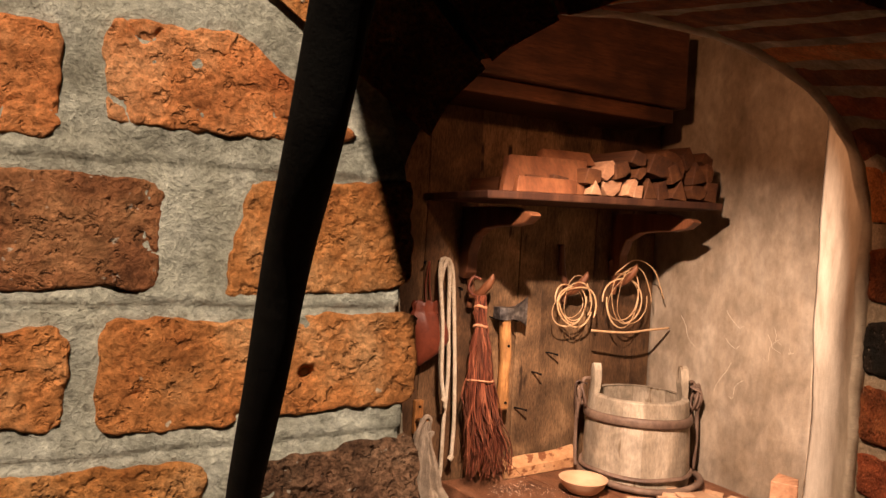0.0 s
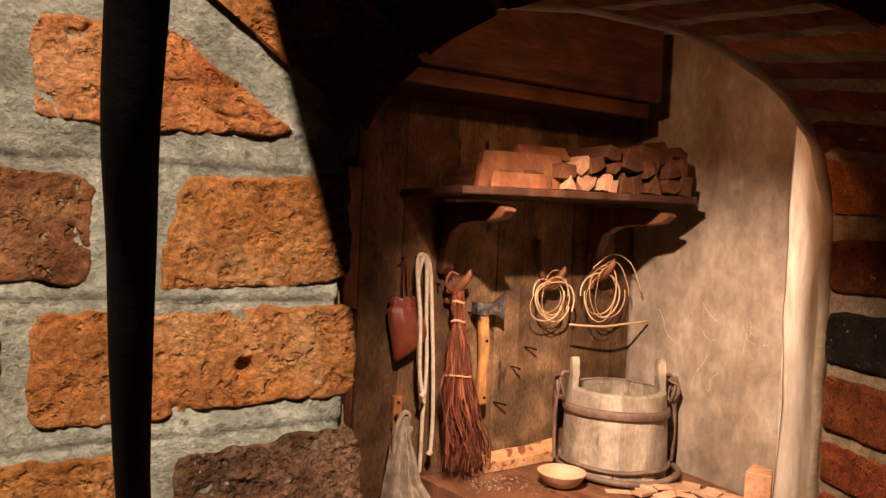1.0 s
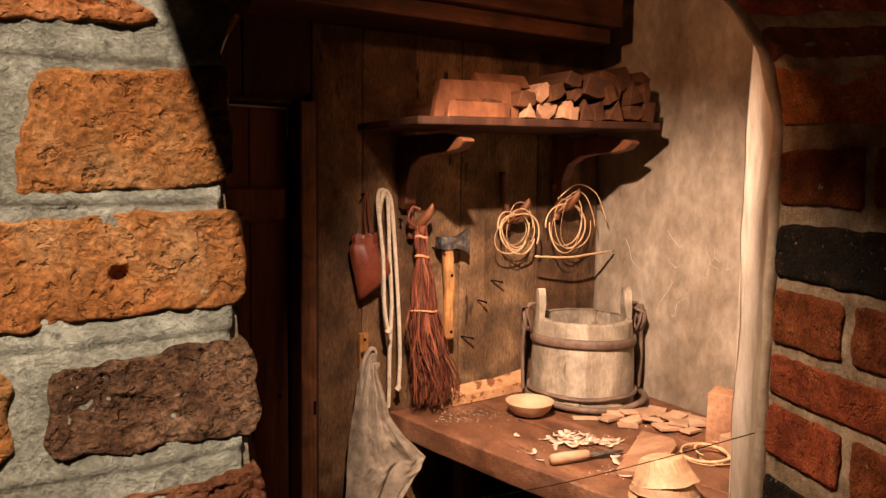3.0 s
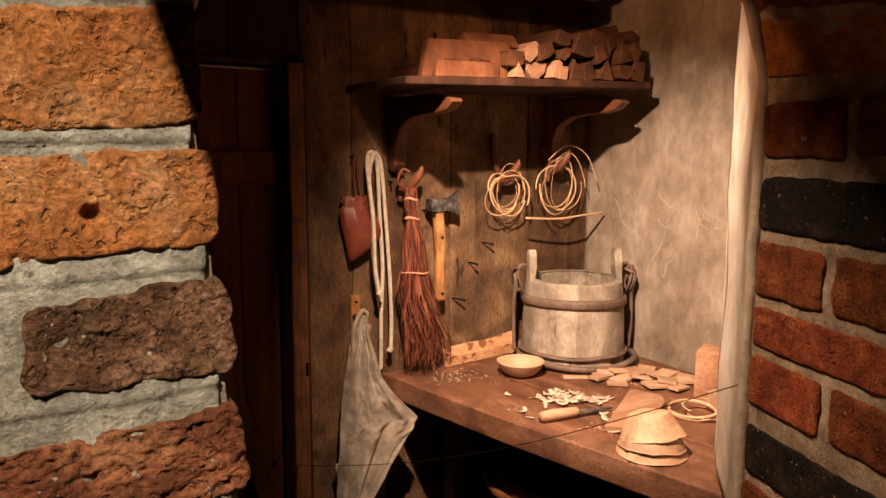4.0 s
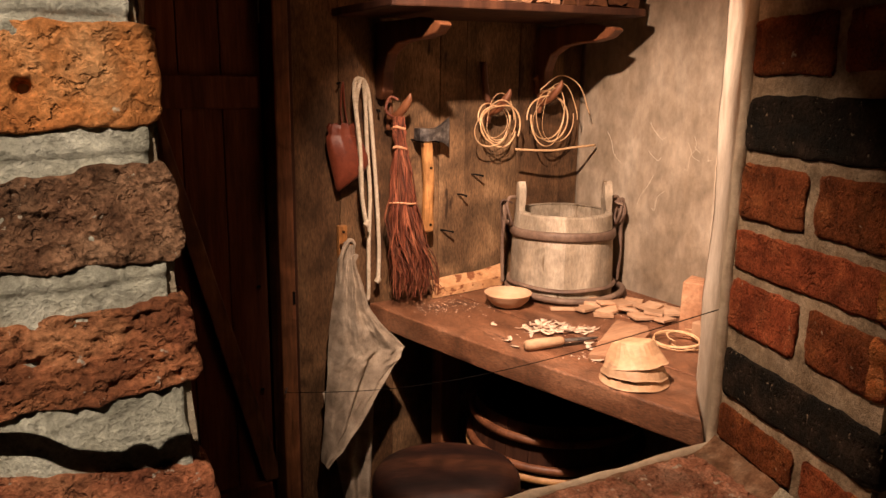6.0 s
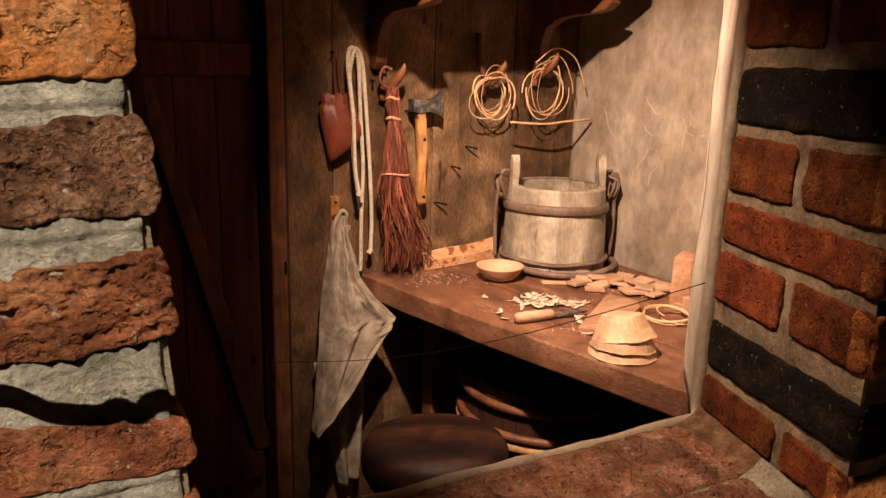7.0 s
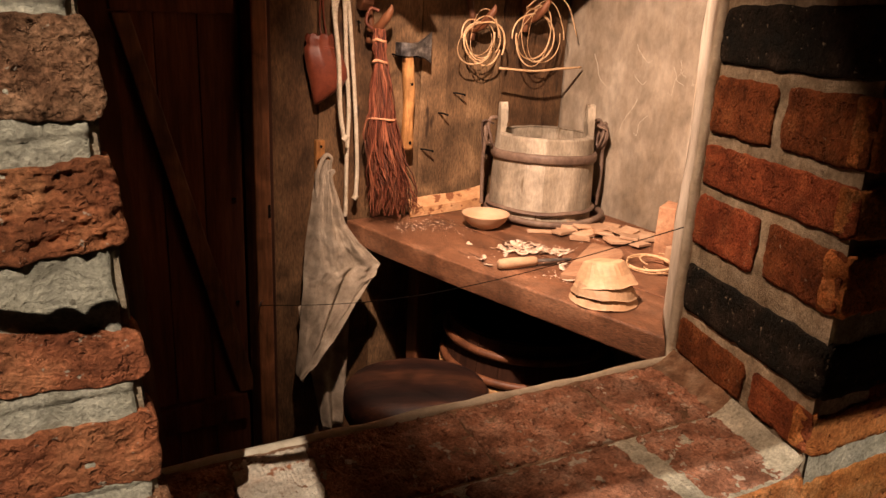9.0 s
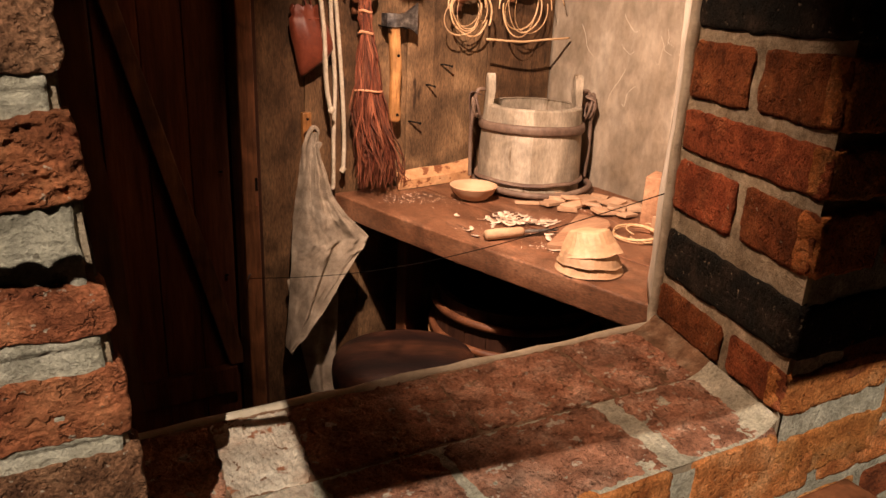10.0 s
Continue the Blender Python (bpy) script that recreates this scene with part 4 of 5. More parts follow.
def broom():
    t = thing("twig_broom", (1.04, -0.08, 0.76), "short besom of reddish birch twigs bound with bark", "broom")
    rnd = random.Random(4)
    top, foot = Vector((1.048, -0.075, 1.285)), Vector((1.068, -0.095, 0.772))
    bm = bmesh.new()
    for i in range(250):
        a, q = rnd.uniform(0, math.tau), math.sqrt(rnd.random())
        keys = []
        length = rnd.uniform(0.84, 1.0) if i > 60 else rnd.uniform(0.5, 0.85)
        for s in (0, 0.10, 0.18, 0.30, 0.44, 0.58, 0.72, 0.86, 1.0):
            s *= length
            wide = 0.012 + 0.003 * (s < 0.1) + (0.0 if s < 0.15 else 0.072 * (s - 0.15) ** 0.9)
            deep = wide * 0.62
            c = top.lerp(foot, s)
            jx, jy = rnd.gauss(0, 0.0020 + 0.0078 * s), rnd.gauss(0, 0.002 + 0.007 * s)
            p = c + Vector((math.cos(a) * q * wide + jx + 0.17 * max(0, s - 0.6) * rnd.random() * (q > 0.5), math.sin(a) * q * deep + jy, 0))
            p.y = min(p.y, -0.012)
            keys.append(p)
        thick_twig = rnd.uniform(0.75, 1.35)
        tube(curve_points(keys, 2), [thick_twig * w for w in [0.0023] * 6 + [0.0020] * 7 + [0.0017, 0.0014, 0.0011, 0.0007]], 4, False, bm)
    tagged(part("brush", under(t, bm), TWIG, t), kind="stuff")
    for s, r in ((0.06, 0.017), (0.165, 0.019), (0.46, 0.039)):
        c = top.lerp(foot, s)
        pts = [c + Vector((math.cos(w) * r, math.sin(w) * r * 0.7, 0.003 * math.sin(2 * w))) for w in [k * math.tau / 30 for k in range(30)]]
        part("binding", under(t, tube(pts, 0.0042 if s < 0.4 else 0.0030, 8, True)), BINDING, t, "pale twisted bark binding", True)
    part("hang_loop", under(t, tube(curve_points([(1.045, -0.07, 1.275), (1.018, -0.06, 1.30), (1.030, -0.06, 1.335), (1.050, -0.07, 1.33)]), 0.004, 8)), TWIG, t, smooth=True)
    return t


broom()


def axe():
    t = thing("axe", (1.125, -0.05, 1.1), "hand axe with a forged head and pale wooden handle", "axe")
    prof = [(1.107, 1.232), (1.110, 1.18), (1.116, 1.10), (1.113, 1.02), (1.110, 0.975), (1.117, 0.962), (1.143, 0.962), (1.146, 0.985), (1.142, 1.05), (1.146, 1.12), (1.140, 1.20), (1.136, 1.232)]
    part("handle", under(t, prism(prof, 1, -0.062, -0.036, 0.008)), HANDLEW, t)
    for z in (1.150, 0.985):
        part("pin", under(t, tube([(1.131, -0.0635, z), (1.131, -0.058, z)], 0.0045, 10)), IRON, t)
    bm = bmesh.new()
    stations = [(1.092, 1.228, 1.262, 0.017), (1.118, 1.226, 1.262, 0.020), (1.140, 1.228, 1.260, 0.016), (1.160, 1.226, 1.264, 0.009), (1.182, 1.218, 1.280, 0.004), (1.198, 1.206, 1.294, 0.0006)]
    rows = [[bm.verts.new((x, -0.049 + sy * w, z)) for sy, z in ((-1, z0), (1, z0), (1, z1), (-1, z1))] for x, z0, z1, w in stations]
    for a, b in zip(rows, rows[1:]):
        for i in range(4):
            j = (i + 1) % 4
            bm.faces.new((a[i], a[j], b[j], b[i]))
    bm.faces.new(rows[0])
    bm.faces.new(rows[-1][::-1])
    part("head", under(t, bm), STEEL, t, "dark forged steel axe head")
    for x in (1.10, 1.148):
        part("nail", under(t, tube([(x, -0.075, 1.224), (x, 0.0, 1.228)], 0.0022, 8)), IRON, t)
    return t


axe().location += Vector((0.030, 0, -0.012))


def bent_nail(x, z, lean=0.018):
    t = thing("nail", (x, -0.01, z), "bent iron nail in the plank wall", "nail", "bent nails")
    part("shank", under(t, tube(curve_points([(x, 0.001, z), (x + lean * 0.3, -0.016, z + 0.001), (x + lean, -0.034, z - 0.002)], 4), 0.0024, 8)), IRON, t)
    part("head", under(t, tube([(x + lean * 0.98, -0.0335, z - 0.002), (x + lean * 1.06, -0.0365, z - 0.002)], 0.0038, 8)), IRON, t)


bent_nail(1.341, 1.105)
bent_nail(1.291, 1.047, 0.010)
bent_nail(1.233, 0.941, 0.022)
bent_nail(0.908, 1.372, -0.02)
bent_nail(0.948, 1.374, -0.01)
bent_nail(1.020, 1.30, -0.01)


def twisted(points, r, bm, turns_per_m=55):
    """Three strands laid together."""
    pts = [Vector(p) for p in points]
    run = [0.0]
    for a, b in zip(pts, pts[1:]):
        run.append(run[-1] + (b - a).length)
    for s in range(3):
        strand, up = [], Vector((0, -1, 0))
        for i, p in enumerate(pts):
            way = (pts[min(i + 1, len(pts) - 1)] - pts[max(i - 1, 0)]).normalized()
            up = (up - way * up.dot(way)).normalized()
            side = way.cross(up)
            w = run[i] * turns_per_m * math.tau / 1.6 + s * math.tau / 3
            strand.append(p + (up * math.cos(w) + side * math.sin(w)) * r * 0.52)
        tube(strand, r * 0.56, 6, False, bm)


def rope():
    t = thing("rope", (0.96, -0.03, 1.07), "looped pale hemp rope hanging from a nail", "rope")
    lines = (
        [(0.951, -0.070, 0.998), (0.939, -0.072, 1.066), (0.933, -0.074, 1.203), (0.923, -0.065, 1.325), (0.930, -0.05, 1.370), (0.943, -0.045, 1.384), (0.957, -0.045, 1.366), (0.962, -0.045, 1.335),
         (0.970, -0.040, 1.20), (0.980, -0.035, 1.064), (0.977, -0.03, 0.92), (0.976, -0.03, 0.800), (0.974, -0.03, 0.766)],
        [(0.9535, -0.058, 1.004), (0.942, -0.058, 1.08), (0.937, -0.060, 1.20), (0.931, -0.054, 1.31), (0.944, -0.052, 1.372), (0.956, -0.050, 1.378), (0.972, -0.045, 1.344), (0.982, -0.045, 1.246), (0.996, -0.045, 1.061), (1.002, -0.045, 0.916), (0.999, -0.045, 0.824)],
    )
    for keys in lines:
        bm = bmesh.new()
        twisted(curve_points(keys, 26), 0.0060, bm)
        part("cord", under(t, bm), ROPE, t, smooth=True)
    for x, y, z in ((0.953, -0.074, 0.998), (0.999, -0.045, 0.824)):
        part("whipping", under(t, tube([(x - 0.006, y, z - 0.006), (x + 0.004, y, z + 0.006)], 0.0078, 10)), ROPE, t)
    return t


rope()


def bag():
    t = thing("leather_bag", (0.91, -0.04, 1.16), "red-brown leather drawstring pouch hanging on a cord", "bag")
    rows, bm, n = [], bmesh.new(), 28
    shape = [(1.264, 0.868, 0.936, 0.012), (1.252, 0.860, 0.944, 0.017), (1.240, 0.864, 0.940, 0.014), (1.230, 0.856, 0.950, 0.018), (1.205, 0.857, 0.962, 0.026), (1.178, 0.862, 0.973, 0.031),
             (1.155, 0.867, 0.977, 0.031), (1.132, 0.871, 0.962, 0.028), (1.112, 0.875, 0.934, 0.022), (1.096, 0.878, 0.908, 0.014), (1.084, 0.881, 0.889, 0.005)]
    for k, (z, lo, hi, deep) in enumerate(shape):
        row = []
        for i in range(n):
            a = i * math.tau / n
            pleat = 1 + 0.30 * math.sin(9 * a) * max(0, 1 - k / 6) + 0.03 * math.sin(5 * a + k)
            row.append(bm.verts.new(((lo + hi) / 2 + (hi - lo) / 2 * math.cos(a) * (0.5 + 0.5 * pleat), -0.032 + deep * math.sin(a) * pleat, z + (0.004 * math.sin(7 * a) if k < 2 else 0))))
        rows.append(row)
    for a, b in zip(rows, rows[1:]):
        for i in range(n):
            j = (i + 1) % n
            bm.faces.new((a[i], a[j], b[j], b[i]))
    bm.faces.new(rows[-1])
    part("pouch", under(t, bm), LEATHER, t, smooth=True)
    part("drawstring", under(t, tube([(0.914 + 0.034 * math.cos(w), -0.030 + 0.018 * math.sin(w), 1.231) for w in [k * math.tau / 24 for k in range(24)]], 0.0028, 6, True)), LEATHER, t, smooth=True)
    part("cord", under(t, tube(curve_points([(0.924, -0.03, 1.23), (0.915, -0.02, 1.30), (0.905, -0.03, 1.375), (0.903, -0.018, 1.30), (0.908, -0.03, 1.23)]), 0.0022, 6)), LEATHER, t, smooth=True)
    return t


bag()


def peg_and_apron():
    p = thing("wall_peg", (0.875, -0.02, 0.96), "short pale wooden peg strip nailed to the plank wall", "peg")
    part("strip", under(p, box(0.890, -0.022, 0.89, 0.916, -0.004, 0.986, 0.003, 0.001, 2)), HANDLEW, p)
    part("peg", under(p, tube([(0.902, -0.02, 0.925), (0.902, -0.06, 0.935), (0.900, -0.085, 0.945)], [0.011, 0.010, 0.008], 10)), HANDLEW, p, smooth=True)
    part("nail", under(p, tube([(0.904, -0.0235, 0.968), (0.904, -0.02, 0.968)], 0.004, 8)), IRON, p)
    t = thing("apron", (0.88, -0.08, 0.6), "coarse grey linen apron hanging in folds from a wooden peg", "apron")
    # left and right rim and depth of the folds at each height
    rim = [(0.945, 0.884, 0.908), (0.90, 0.868, 0.912), (0.84, 0.860, 0.930), (0.76, 0.850, 0.955), (0.69, 0.842, 1.000), (0.625, 0.835, 1.062), (0.585, 0.830, 1.040), (0.50, 0.822, 0.975), (0.42, 0.814, 0.915), (0.355, 0.806, 0.855), (0.325, 0.803, 0.820)]
    bm = bmesh.new()
    nx, ny = 72, 130
    grid = []
    for j in range(ny + 1):
        f = j / ny * (len(rim) - 1)
        k = min(int(f), len(rim) - 2)
        w = f - k
        z, a, b = [rim[k][c] * (1 - w) + rim[k + 1][c] * w for c in range(3)]
        s_low = j / ny
        for i in range(nx + 1):
            s = i / nx
            fold = 0.012 * math.sin(s * 9 + 1.4 + 1.2 * s_low) * (0.35 + s_low) + 0.006 * math.sin(s * 19 + 5 * s_low) + 0.007 * fbm(Vector((s * 7 + 3 * s_low, s_low * 11, 1)), 4) - 0.003 * abs(fbm(Vector((s * 9 - 6 * s_low, s_low * 13 + 4 * s, 6)), 4))
            y = -0.075 - 0.035 * math.sin(math.pi * s) * (0.4 + 0.6 * s_low) + fold + 0.010 * noise.noise(Vector((s * 3, s_low * 4, 0)))
            # the loose corner swings out from the wall
            swing = 0.085 * s * min(1.0, 2 * s_low)
            grid.append(bm.verts.new((a + (b - a) * s - 0.5 * swing, min(y, -0.02) - swing, z + 0.4 * swing + 0.012 * noise.noise(Vector((s * 4, s_low * 5, 3))))))
    for j in range(ny):
        for i in range(nx):
            q = j * (nx + 1) + i
            bm.faces.new((grid[q], grid[q + 1], grid[q + nx + 2], grid[q + nx + 1]))
    thick(bm, (0, 1, 0), 0.002)
    part("cloth", under(t, bm), LINEN, t, smooth=True)
    bm = bmesh.new()
    grid = []
    for j in range(31):
        s_low = j / 30
        z = 0.52 - 0.42 * s_low
        for i in range(25):
            s = i / 24
            a, b = 0.820 + 0.080 * s_low, 0.975 - 0.010 * s_low
            y = -0.055 + 0.012 * math.sin(s * 11 + 2 * s_low) + 0.006 * noise.noise(Vector((s * 4, s_low * 4, 7)))
            grid.append(bm.verts.new((a + (b - a) * s, min(y, -0.012), z + 0.02 * s)))
    for j in range(30):
        for i in range(24):
            q = j * 25 + i
            bm.faces.new((grid[q], grid[q + 1], grid[q + 26], grid[q + 25]))
    thick(bm, (0, 1, 0), 0.002)
    part("lower_cloth", under(t, bm), LINEN, t, smooth=True)
    for keys in ([(0.870, -0.08, 0.82), (0.866, -0.085, 0.90), (0.888, -0.088, 0.955), (0.908, -0.085, 0.945), (0.900, -0.085, 0.915), (0.912, -0.09, 0.85), (0.925, -0.09, 0.80)], [(0.893, -0.09, 0.91), (0.908, -0.098, 0.915), (0.900, -0.095, 0.895), (0.908, -0.095, 0.84)]):
        part("tie", under(t, tube(curve_points(keys, 5), 0.0065, 8, flat=0.6)), LINEN, t, "twisted linen tie", True)
    return t


peg_and_apron()


def bark_strip():
    t = thing("bark_strip", (1.34, -0.03, 0.79), "strip of pale bark with dark patches leaning on planks", "bark")
    bm = bmesh.new()
    rows = []
    for i in range(15):
        s = i / 14
        x = 1.165 + 0.285 * s
        h = 0.045 + 0.016 * s + 0.003 * math.sin(7 * s)
        y = -0.055 + 0.030 * s
        rows.append([bm.verts.new((x, y - 0.015, 0.752)), bm.verts.new((x, y - 0.016 + 0.004, 0.752 + h * 0.5)), bm.verts.new((x + 0.004, y + 0.010, 0.752 + h)),
                     bm.verts.new((x + 0.004, y + 0.015, 0.752 + h)), bm.verts.new((x, y - 0.005, 0.752 + h * 0.5)), bm.verts.new((x, y - 0.009, 0.752))])
    for a, b in zip(rows, rows[1:]):
        for i in range(6):
            j = (i + 1) % 6
            bm.faces.new((a[i], a[j], b[j], b[i]))
    bm.faces.new(rows[0])
    bm.faces.new(rows[-1][::-1])
    part("strip", under(t, bm), BARK, t)


BARK = wood("pale_bark", [(0.40, 0.20, 0.085), (0.50, 0.28, 0.135), (0.58, 0.36, 0.19)], (5, 5, 9), rough=0.6, rand=0, spots=((0.20, 0.075, 0.03), 5.0, 0.56))
bark_strip()


def stool():
    t = thing("stool", (0.955, -0.50, 0.0), "low dark wooden stool with a thick rounded oval seat", "stool")
    r = 0.182
    prof = [(0, 0.330), (r * 0.70, 0.334), (r * 0.90, 0.352), (r * 0.985, 0.385), (r, 0.415), (r * 0.985, 0.440), (r * 0.92, 0.458), (r * 0.72, 0.469), (r * 0.4, 0.474), (0, 0.475)]
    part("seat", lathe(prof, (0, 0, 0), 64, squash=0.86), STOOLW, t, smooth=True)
    for a in (0.6, 2.6, 4.6):
        c, s = math.cos(a), math.sin(a)
        part("leg", tube([(c * 0.15, s * 0.12, 0.0), (c * 0.10, s * 0.08, 0.36)], [0.017, 0.021], 12), DARKW, t, smooth=True)
    t.rotation_euler = (0, 0, radians(-25))
    return t


stool()


def tub():
    t = thing("tub", (1.365, -0.415, 0.0), "dark staved tub with pale wooden hoops under the workbench", "tub")
    n = 22
    prof = [(0.0, 0.205), (0.12, 0.222), (0.27, 0.235), (0.42, 0.232), (0.54, 0.222)]
    for k in range(n):
        a0, a1 = k * math.tau / n + 0.004, (k + 1) * math.tau / n - 0.004
        bm = bmesh.new()
        rows = [[bm.verts.new((rr * math.cos(a), rr * math.sin(a), z)) for rr, a in ((r, a0), (r * 1.003, (a0 + a1) / 2), (r, a1), (r - 0.016, a1), (r - 0.016, a0))] for z, r in prof]
        for p, q in zip(rows, rows[1:]):
            for i in range(5):
                j = (i + 1) % 5
                bm.faces.new((p[i], p[j], q[j], q[i]))
        bm.faces.new(rows[0][::-1])
        bm.faces.new(rows[-1])
        part("stave", bm, DARKW, t)
    part("bottom", lathe([(0, 0.02), (0.19, 0.02), (0.19, 0.035), (0, 0.035)], (0, 0, 0), 32), DARKW, t)
    for z, r in ((0.10, 0.224), (0.126, 0.227), (0.40, 0.238), (0.428, 0.237), (0.50, 0.231)):
        part("hoop", tube([(r * math.cos(a), r * math.sin(a), z) for a in [k * math.tau / 60 for k in range(60)]], 0.0115, 8, True), HOOPP if z < 0.42 else REDW, t, smooth=True)
    return t


HOOPP = wood("pale_hoop", [(0.28, 0.14, 0.05), (0.40, 0.22, 0.09), (0.50, 0.30, 0.14)], (8, 8, 8), rough=0.5)
tub()


def wire():
    a, b = Vector((0.690, -0.118, 0.572)), wl(1.03, 0.345, 1.030)
    pts = [a.lerp(b, s / 30) + Vector((0, 0, -0.045 * math.sin(math.pi * s / 30))) for s in range(31)]
    t = thing("wire", a, "thin dark wire strung across in front of the workbench", "wire")
    part("strand", under(t, tube(pts, 0.0009, 6)), IRON, t)


wire()


def iron_rod():
    t = thing("iron_rod", (0.02, -1.47, 1.16), "bent black iron rod standing out from the brick wall", "iron rod")
    keys = [(0.030, -1.430, 1.158), (0.031, -1.450, 1.178), (0.028, -1.540, 1.268), (0.018, -1.602, 1.322), (0.009, -1.639, 1.359), (0.001, -1.687, 1.407), (-0.003, -1.713, 1.438),
            (-0.007, -1.739, 1.461), (-0.009, -1.760, 1.490), (-0.016, -1.815, 1.545), (-0.034, -1.90, 1.63), (-0.06, -2.10, 1.84), (-0.08, -2.34, 2.08), (-0.08, -2.432, 2.14)]
    part("rod", under(t, tube(curve_points(keys, 6), 0.0050, 14)), IRON, t, smooth=True)
    return t


iron_rod()


def ledge():
    t = thing("wooden_ledge", wl(0.88, -0.12, 0.0), "dark brown wooden ledge on a post before the brick wall", "ledge")
    for name, (u0, d0, z0, u1, d1, z1) in (("board", (0.78, -0.20, 0.735, 0.982, -0.05, 0.767)), ("post", (0.84, -0.15, 0.0, 0.92, -0.08, 0.734))):
        bm = box(u0, d0, z0, u1, d1, z1, 0.004)
        bmesh.ops.transform(bm, matrix=FRONT, verts=bm.verts[:])
        part(name, under(t, bm), REDW, t)


ledge()

# ---- bricks and mortar, nearest last ----


def face_front(a, b, h):
    return wl(a, -h, b)


def reveal_u(d):
    return 0.902 + 0.083 * d / 0.30


def face_reveal(a, b, h):
    # a runs from the outer edge inwards
    return wl(reveal_u(a) - h, a, b)


def face_sill(a, b, h):
    # a along the wall, b into it
    return wl(a, b, SILL + h)


SEED = [0]


def brick(place, quad, material, near=0, rough=0.0020, depth=0.03, proud=0.0, craggy=0.0, edge=0.0020, wander=0.0028, dents=()):
    SEED[0] += 1
    nx, ny = ((10, 5), (30, 14), (120, 48))[near]
    me = block_mesh(place, quad, nx, ny, depth, rough, SEED[0], proud, edge, wander, craggy, dents)
    me.materials.append(material)
    ob = new("brick", me)
    ob.parent = wall_front
    return ob


def rect(a0, a1, b0, b1, skew=0.0):
    return [(a0, b0), (a1, b0 + skew), (a1, b1 + skew), (a0, b1)]


# tooled lines in the bed joints
JOINTS = (1.474, 1.399, 1.321, 1.248, 1.083, 1.013, 0.940)


def mortar_sheet():
    """Uneven struck mortar of the jamb by which the viewer stands."""
    verts, faces = [], []
    nx, ny = 170, 460
    for j in range(ny + 1):
        z = 0.80 + 0.92 * j / ny
        right = left_arris(z) - 0.001 + 0.003 * noise.noise(Vector((0, z * 40, 1)))
        if z > 1.46:
            right = 0.16 - 0.3 * (z - 1.46)
        for i in range(nx + 1):
            s = i / nx
            u = -0.26 + (right + 0.26) * s
            q = Vector((u, z, 0))
            h = 0.0004 + 0.0016 * fbm(q * 24, 3) + 0.0014 * fbm(q * 70, 4)
            for zj in JOINTS:
                off = z - zj - 0.05 * (u - 0.05) * (0.6 if zj < 1.35 else 0.2) - 0.002 * noise.noise(Vector((u * 22, zj * 9, 0)))
                h -= 0.0018 * math.exp(-(off / 0.0016) ** 2)
                h += 0.0016 * math.exp(-((off - 0.005) / 0.004) ** 2)
            h -= 0.02 * math.exp(-((u - 0.092) ** 2 + (z - 1.361) ** 2) / 0.0036 ** 2)
            if s > 0.985:
                h -= 0.02
            verts.append(tuple(wl(u, -h, z)))
    for j in range(ny):
        for i in range(nx):
            k = j * (nx + 1) + i
            faces.append((k, k + 1, k + nx + 2, k + nx + 1))
    me = bpy.data.meshes.new("mortar")
    me.from_pydata(verts, [], faces)
    me.polygons.foreach_set("use_smooth", [True] * len(me.polygons))
    me.materials.append(MORTAR)
    ob = new("mortar", me)
    ob.parent = wall_front
    ob["label"] = "rough grey lime mortar between the bricks"


mortar_sheet()


def mortar_patch(u0, u1, z0, z1):
    verts, faces = [], []
    nx, ny = 110, 70
    for j in range(ny + 1):
        for i in range(nx + 1):
            u, z = u0 + (u1 - u0) * i / nx, z0 + (z1 - z0) * j / ny
            q = Vector((u, z, 0))
            verts.append(tuple(wl(u, -0.0004 - 0.0016 * fbm(q * 24, 3) - 0.0014 * fbm(q * 70, 4), z)))
    for j in range(ny):
        for i in range(nx):
            k = j * (nx + 1) + i
            faces.append((k, k + 1, k + nx + 2, k + nx + 1))
    me = bpy.data.meshes.new("mortar")
    me.from_pydata(verts, [], faces)
    me.polygons.foreach_set("use_smooth", [True] * len(me.polygons))
    me.materials.append(MORTAR)
    ob = new("mortar", me)
    ob.parent = wall_front


mortar_patch(0.180, 0.905, 0.55, 0.812)
mortar_patch(0.9055, 1.45, 0.55, 1.05)

# the jamb beside the viewer, course by course
P = 0.0032
brick(face_front, [(-0.021, 1.494), (0.117, 1.497), (0.048, 1.550), (-0.023, 1.547)], BRICK, 2, proud=P, rough=0.0018)
brick(face_front, rect(-0.19, -0.041, 1.484, 1.540), BRICK, 2, proud=P)
brick(face_front, rect(-0.19, 0.009, 1.407, 1.467), BRICKR, 2, proud=P, rough=0.002)
brick(face_front, [(0.040, 1.405), (0.157, 1.412), (0.151, 1.478), (0.056, 1.469)], BRICK, 2, proud=P)
brick(face_front, rect(-0.19, -0.032, 1.335, 1.388), BRICK, 2, proud=P)
brick(face_front, [(-0.018, 1.331), (0.162, 1.343), (0.158, 1.397), (-0.019, 1.392)], BRICK, 2, proud=P, rough=0.0019,
      dents=((0.092, 1.361, 0.0036, 0.016), (0.055, 1.338, 0.003, 0.004), (0.062, 1.338, 0.003, 0.004)))
brick(face_front, rect(-0.19, 0.037, 1.262, 1.314), BRICK, 2, proud=P)
brick(face_front, [(0.054, 1.261), (0.168, 1.263), (0.164, 1.322), (0.056, 1.312)], DUSKY, 2, proud=P, rough=0.0026, craggy=0.0025)
brick(face_front, [(-0.06, 1.170), (0.173, 1.186), (0.170, 1.240), (-0.06, 1.226)], BRICKR, 2, proud=P, rough=0.003, craggy=0.006)
brick(face_front, rect(-0.26, -0.078, 1.165, 1.222), BRICK, 1, proud=P)
